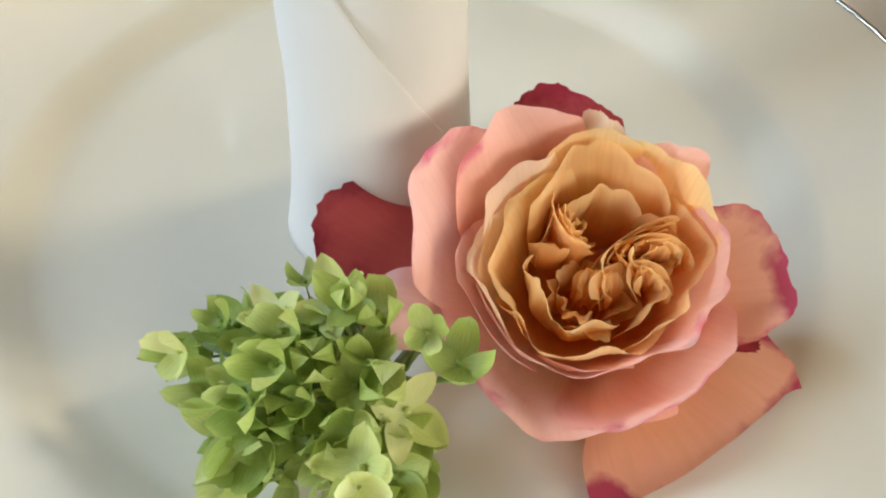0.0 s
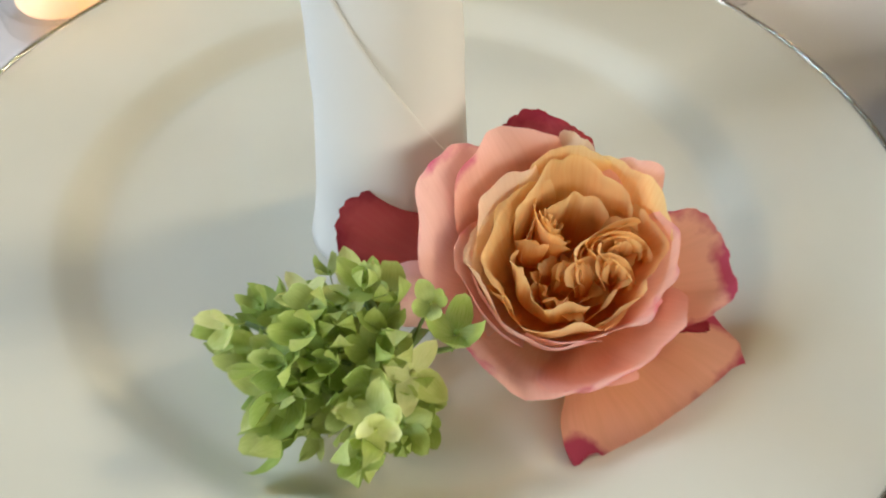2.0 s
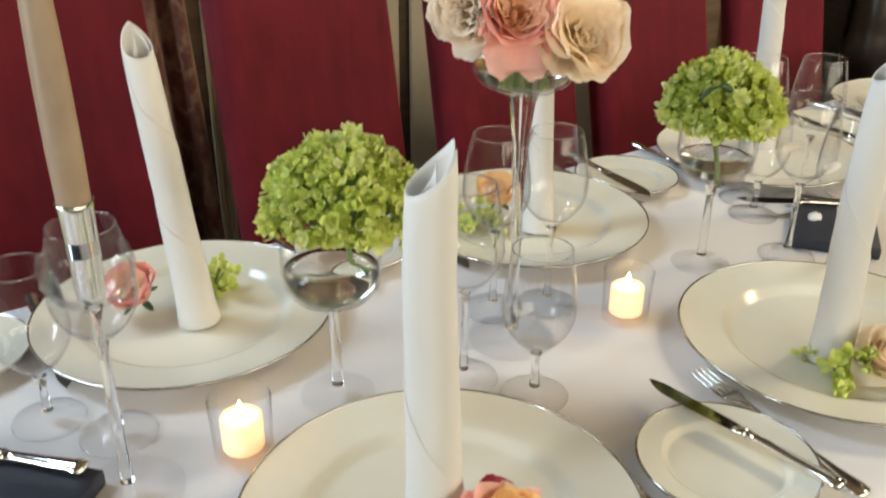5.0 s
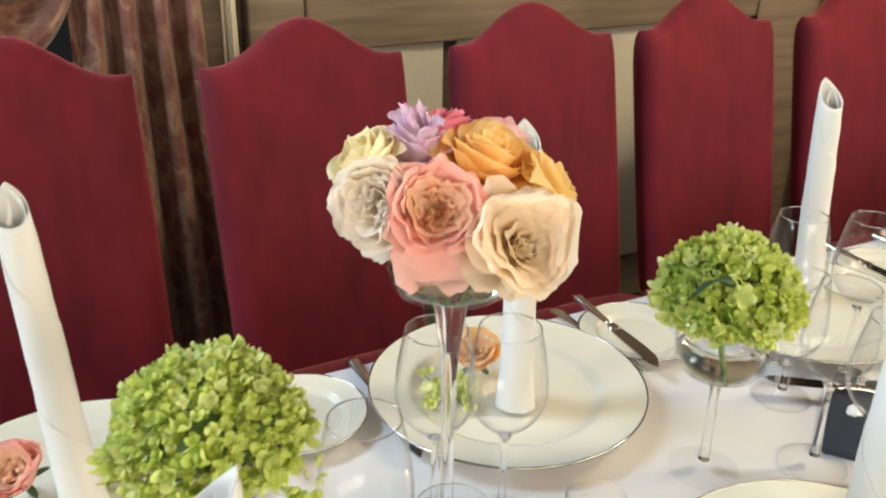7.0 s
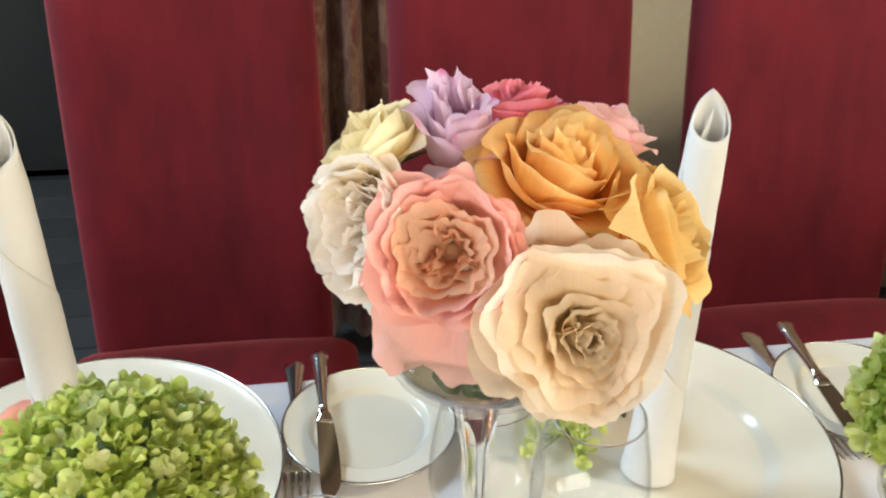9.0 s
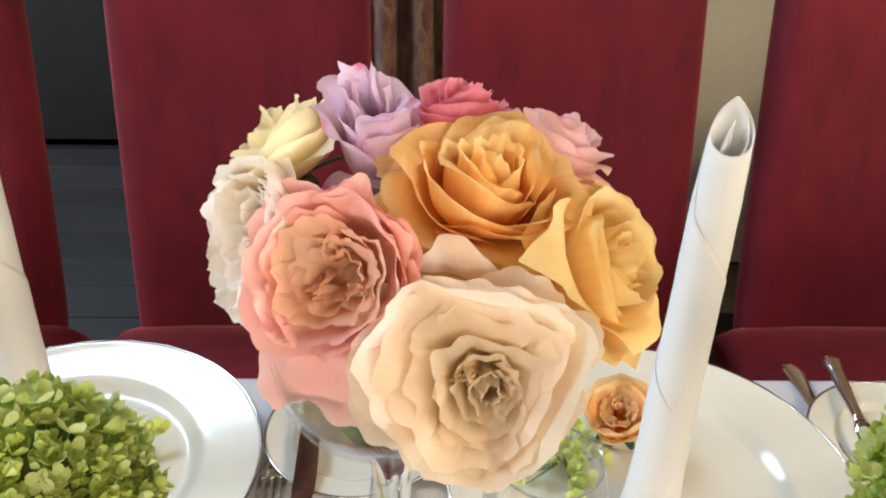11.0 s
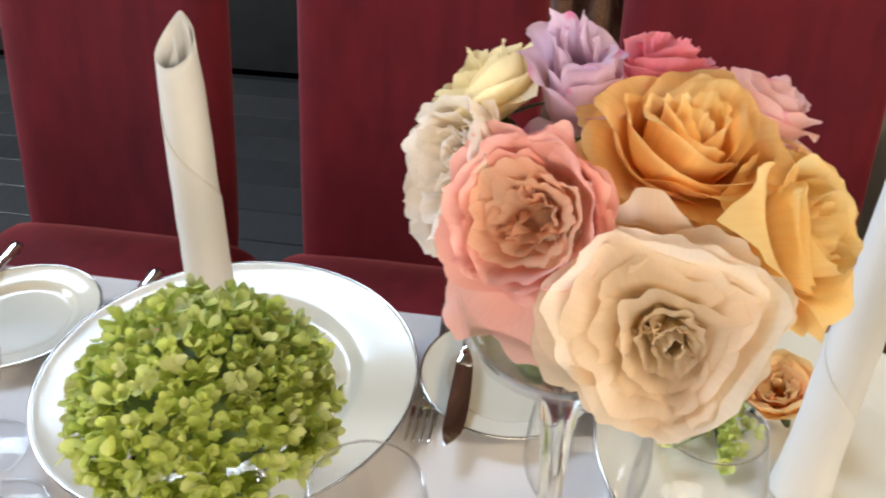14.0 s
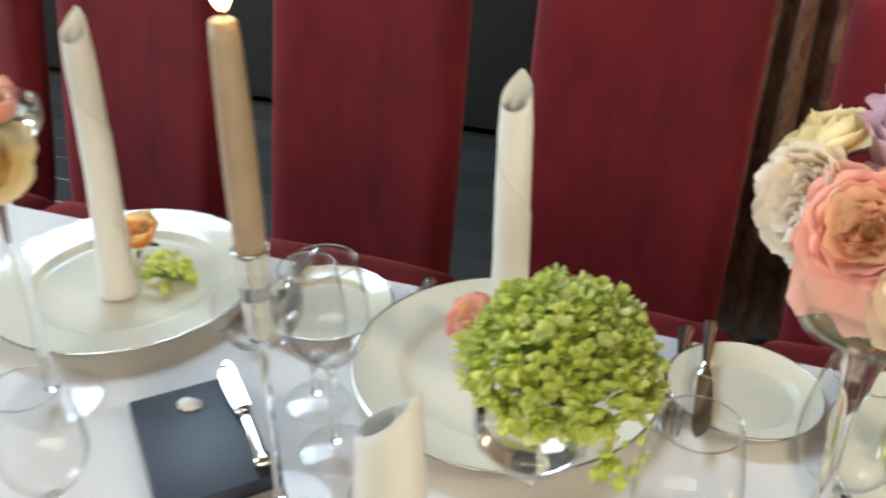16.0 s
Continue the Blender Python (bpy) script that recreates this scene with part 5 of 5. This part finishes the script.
tagged(new("leaf", mesh_from("leaf", *(lambda t: (t[0], t[1], M_DARKLEAF, t[2]))(sheet(lambda u, v: (0.50 - .05 * v + u * .012 * math.sin(math.pi * min(1, v + .05)), 0.16 + .02 * v + .004 * u * u, T + .225 + .02 * math.sin(v * 3)), 7, 12, .0006)))), "dark green leaf among the hydrangea florets", "leaf")


# tall vase and its bouquet
def tall_vase(x, y):
    ob = thing("tall_flower_vase", "tall clear glass vase with a bouquet of roses", "vase", x, y, T)
    part("foot", lathe(crisp([(0, LIFT), (.046, LIFT), (.046, .002), (.026, .004), (.012, .0076), (.0072, .0145), (0, .0145)]), 48), M_GLASS, ob)
    part("stem", lathe(crisp([(0, .0147), (.007, .0147), (.0054, .04), (.0056, .16), (.0075, .22), (.0125, .262), (.0155, .2705), (0, .2705)]), 28), M_SOLIDGLASS, ob)
    part("bowl", lathe(crisp([(0, .2707), (.0165, .2707), (.030, .275), (.043, .2825), (.0485, .294), (.0495, .312), (.048, .312), (.047, .2945), (.042, .285), (.030, .2785), (.014, .2765), (0, .276)], .0004), 56), M_GLASS, ob, "shallow clear glass bowl")
    part("water", lathe([(0, .2766), (.014, .2771), (.030, .2793), (.0415, .2856), (.0458, .294), (.0466, .302), (0, .302)], 48), M_WATER, ob, "clear water")
    return ob


VX, VY = 0.219, 0.196
tall_vase(VX, VY)
tall_vase(-.475, .228)


def bouquet_rose(label, at, axis, scale, kind, mats, seed, nu=23, nv=17, right=(1, 0, 0), **more):
    a = Vector(axis).normalized()
    heart = Vector((at[0], at[1], at[2] + T))
    depth = {"tea": .90, "bud": 1.1, "garden": .68, "cup": .92}[kind] * scale
    m = Matrix.Translation(heart - a * depth) @ frame_of(a, right)
    ob = rose(label, m, scale, kind, mats, seed, nu, nv, "roses of the tall bouquet", **more)
    root = m.inverted() @ Vector((VX + (heart.x - VX) * .12, VY + (heart.y - VY) * .12, T + .283))
    part("stem", tube([(0, 0, -.15 * scale), (root * .5) + Vector((0, 0, -.006)), root], [.0026, .0024, .0024], 8), M_STEM, ob)
    return ob


bouquet_rose("cream garden rose with ruffled petals in a bouquet", (.249, .145, .334), (-.16, -.80, .56), .0400, "garden", (P_CREAM, P_CREAMIN, P_CREAM), 21, heart_at=(.20, -.14),
             guard=((98, 34, 1.16, .52, 30, .25), (158, 30, 1.24, .40, 52, .75), (205, 34, 1.16, .36, 50, .3), (245, 36, 1.10, .36, 52, .3), (290, 38, 1.04, .40, 46, .3), (335, 38, 1.04, .45, 44, .25), (18, 36, 1.06, .50, 40, .3), (58, 34, 1.04, .55, 34, .4)))
bouquet_rose("salmon pink cupped rose in a bouquet", (.197, .176, .356), (-.30, -.76, .50), .0292, "cup", (P_PINK, P_PINKIN, P_PINK), 22,
             guard=((-50, 36, 1.50, .30, 66, .3), (-88, 34, 1.95, .20, 84, .2), (-124, 34, 1.90, .22, 82, .25), (-165, 34, 1.30, .60, 40, .3), (20, 40, 1.16, .70, 30, .3), (80, 40, 1.14, .80, 24, .3), (140, 40, 1.16, .75, 26, .4)))
bouquet_rose("golden orange rose with a high centre in a bouquet", (.259, .210, .386), (.12, -.32, .94), .0370, "tea", (P_ORANGE, P_ORANGE, P_ORANGEOUT), 23, heart_at=(.08, .06),
             guard=((155, 34, 1.12, .45, 52, .5), (205, 38, 1.16, .34, 62, .3), (250, 38, 1.16, .28, 68, .2), (300, 36, 1.10, .30, 64, .2)))
bouquet_rose("golden yellow rose turned sideways in a bouquet", (.312, .194, .352), (.70, -.42, .52), .035, "tea", (P_YELLOW, P_YELLOW, P_ORANGEOUT), 24)
bouquet_rose("ivory ruffled rose at the side of a bouquet", (.158, .211, .352), (-.78, -.52, .30), .0285, "cup", (P_WHITE, P_WHITE, P_WHITE), 25, frill=1.8, guard=((-60, 34, 1.35, .35, 62, .2), (-110, 30, 1.5, .30, 66, .1), (60, 40, 1.1, .6, 40, .3)))
bouquet_rose("lilac rosebud at the top of a bouquet", (.212, .240, .394), (-.12, -.16, .97), .0310, "bud", (P_LILAC, P_LILAC, P_LILAC), 26, guard=((-120, 36, .95, .62, 74, .7), (-60, 36, .85, .70, 62, .4)))
bouquet_rose("pale yellow rose at the back of a bouquet", (.166, .252, .380), (-.55, .10, .80), .027, "tea", (P_PALEYELLOW, P_PALEYELLOW, P_PALEYELLOW), 27)
bouquet_rose("magenta rose at the back of a bouquet", (.249, .266, .391), (.10, .20, .95), .023, "tea", (P_MAGENTA, P_MAGENTA, P_MAGENTA), 28)
bouquet_rose("pale pink rose at the back of a bouquet", (.296, .252, .380), (.50, .15, .80), .025, "tea", (P_PALEPINK, P_PALEPINK, P_PALEPINK), 29)


# sprigs and roses on the plates
def sprig(label, places, size, seed, node, mats=None, single=()):
    """A cut hydrangea sprig: single florets on their stalks from one node."""
    x, y, z = node
    ob = thing("hydrangea_sprig", label, "hydrangea", x, y, T + z, "hydrangea sprigs on the plates")
    rnd = random.Random(seed)
    more = [(a + rnd.gauss(0, .005), b + rnd.gauss(0, .005), max(.013, c + rnd.gauss(-.006, .004))) for a, b, c in places]
    more += [(a + rnd.gauss(0, .006), b + rnd.gauss(0, .006), max(.013, c + rnd.gauss(-.008, .006))) for a, b, c in places[::2] if mats]
    for px, py, pz in list(places) + more:
        p = Vector((px - x, py - y, pz - z))
        n = (p.normalized() * .6 + Vector((-.25, -.35, .75)) + Vector((rnd.uniform(-.5, .5), rnd.uniform(-.5, .5), rnd.uniform(-.3, .3)))).normalized()
        k = size * (rnd.uniform(.55, 1.15) if mats else rnd.uniform(.7, 1.15))
        f = part("floret", (mats or FLORETS)[rnd.randrange(len(mats or FLORETS))], None, ob)
        f.matrix_basis = Matrix.Translation(p) @ n.to_track_quat("Z", "Y").to_matrix().to_4x4() @ pose(0, 0, 0, 0, 0, rnd.uniform(0, 360)) @ Matrix.Diagonal((k, k, k, 1))
        mid = p * .5 + Vector((0, 0, -.004))
        part("stalk", tube([(0, 0, 0), mid, p - n * k * .7], [.0011, .0009, .0007], 6), M_STEM, ob)
    for px, py, pz, k, n in single:
        p, n = Vector((px - x, py - y, pz - z)), Vector(n).normalized()
        f = part("floret", FLORETS_PALE[rnd.randrange(4)], None, ob, "pale rounded floret")
        f.matrix_basis = Matrix.Translation(p) @ n.to_track_quat("Z", "Y").to_matrix().to_4x4() @ Matrix.Diagonal((k, k, k, 1))
        part("stalk", tube([(0, 0, 0), p * .5 + Vector((0, 0, -.005)), p - n * k * .7], [.0012, .0010, .0008], 6), M_STEM, ob)
    part("stem", tube([(0, 0, 0), (.006, .004, -.001), (.013, .010, -.004), (.019, .014, -.008)], [.0016, .002, .002, .0021], 8), M_STEM, ob)
    return ob


HERO_SPRIG = [(-.068, -.037, .022), (-.065, -.055, .03), (-.048, -.048, .04), (-.039, -.039, .036), (-.035, -.059, .053), (-.048, -.056, .045), (-.038, -.055, .03), (-.024, -.075, .058), (-.059, -.063, .04),
              (-.055, -.067, .035), (-.050, -.072, .03), (-.061, -.069, .025), (-.061, -.071, .017), (-.042, -.087, .038), (-.029, -.076, .033), (-.027, -.077, .025), (-.035, -.085, .025), (-.050, -.067, .04),
              (-.042, -.058, .03), (-.064, -.065, .03), (-.049, -.073, .02), (-.052, -.065, .048), (-.059, -.038, .03), (-.037, -.088, .022), (-.056, -.060, .025), (-.046, -.066, .025), (-.053, -.055, .035),
              (-.044, -.063, .043), (-.038, -.071, .041), (-.041, -.079, .038), (-.033, -.067, .044), (-.036, -.050, .040)]
sprig("cut green hydrangea sprig lying beside a rose on a plate", HERO_SPRIG, .0106, 4, (-.0270, -.0580, .016), SPRIG_FLORETS, ((-.044, -.0915, .040, .0068, (-.2, -.7, .6)), (-.0690, -.0450, .034, .0085, (-.8, -.3, .5))))


def small_sprig(x, y, seed, label):
    rnd = random.Random(seed)
    pts = [(x + rnd.gauss(0, .016), y + rnd.gauss(0, .014), .014 + abs(rnd.gauss(0, .014))) for k in range(20)]
    return sprig(label, pts, .0105, seed, (x, y, .014))


def plate_rose(label, x, y, z, axis, scale, kind, mats, seed):
    m = Matrix.Translation((x, y, T + z)) @ frame_of(axis)
    return rose(label, m, scale, kind, mats, seed, 9, 8, "cut roses on the plates", T + .0085)


plate_rose("cut pink rose lying behind a rolled napkin", -.100, .452, .026, (-.35, -.25, .9), .028, "cup", (P_PINK, P_PINKIN, P_PINK), 41)
small_sprig(-.018, .447, 42, "cut green hydrangea sprig behind a rolled napkin")
plate_rose("cut orange rose lying behind a rolled napkin", .395, .462, .024, (-.2, -.2, .95), .028, "cup", (P_PEACHIN, P_PEACHIN, P_PEACH), 43)
small_sprig(.345, .432, 44, "cut green hydrangea sprig on a white plate")
plate_rose("cut cream rose lying before a rolled napkin", .478, -.068, .026, (-.35, -.35, .85), .031, "tea", (P_CREAM, P_CREAM, P_CREAM), 45)
small_sprig(.448, -.048, 46, "cut pale hydrangea sprig beside a cream rose")
plate_rose("cut orange rose lying behind a rolled napkin", -.555, .485, .026, (0, -.3, .95), .027, "cup", (P_PEACHIN, P_PEACHIN, P_PEACH), 47)
small_sprig(-.490, .452, 48, "cut green hydrangea sprig behind a rolled napkin")
plate_rose("cut pink rose lying on a white plate", 1.33, .47, .026, (-.3, -.3, .9), .028, "cup", (P_PINK, P_PINKIN, P_PINK), 49)

# the next bouquet along the table
rose("pale yellow rose of the next bouquet along", Matrix.Translation((-.462, .215, T + .262)) @ frame_of((.35, -.5, .6)), .034, "tea", (P_PALEYELLOW, P_YELLOW, P_PALEYELLOW), 61, 9, 8, "roses of the next bouquet")
rose("pink rose of the next bouquet along", Matrix.Translation((-.480, .235, T + .292)) @ frame_of((.1, -.1, 1)), .032, "cup", (P_PINK, P_PINKIN, P_PINK), 62, 9, 8, "roses of the next bouquet")


# floor boards, laid along the table
def floor_boards():
    rnd = random.Random(77)
    meshes = [bm_mesh("floor_board", box(ln - .003, .137, .018, .0015, 1), M_FLOOR, False) for ln in (1.2, 1.6, 2.0)]
    lens = (1.2, 1.6, 2.0)
    y = Y0 + .07
    while y < Y1 - .07:
        x = X0
        while x < X1 - .01:
            k = rnd.randrange(3)
            if x + lens[k] > X1:
                fits = [j for j in range(3) if x + lens[j] <= X1 + .001]
                if not fits:
                    break
                k = fits[-1]
            b = part("floor_board", meshes[k], None, floor)
            b.matrix_basis = pose(x + lens[k] / 2, y, -.0125 + rnd.uniform(-.0006, .0006))
            x += lens[k]
        y += .14


floor_boards()
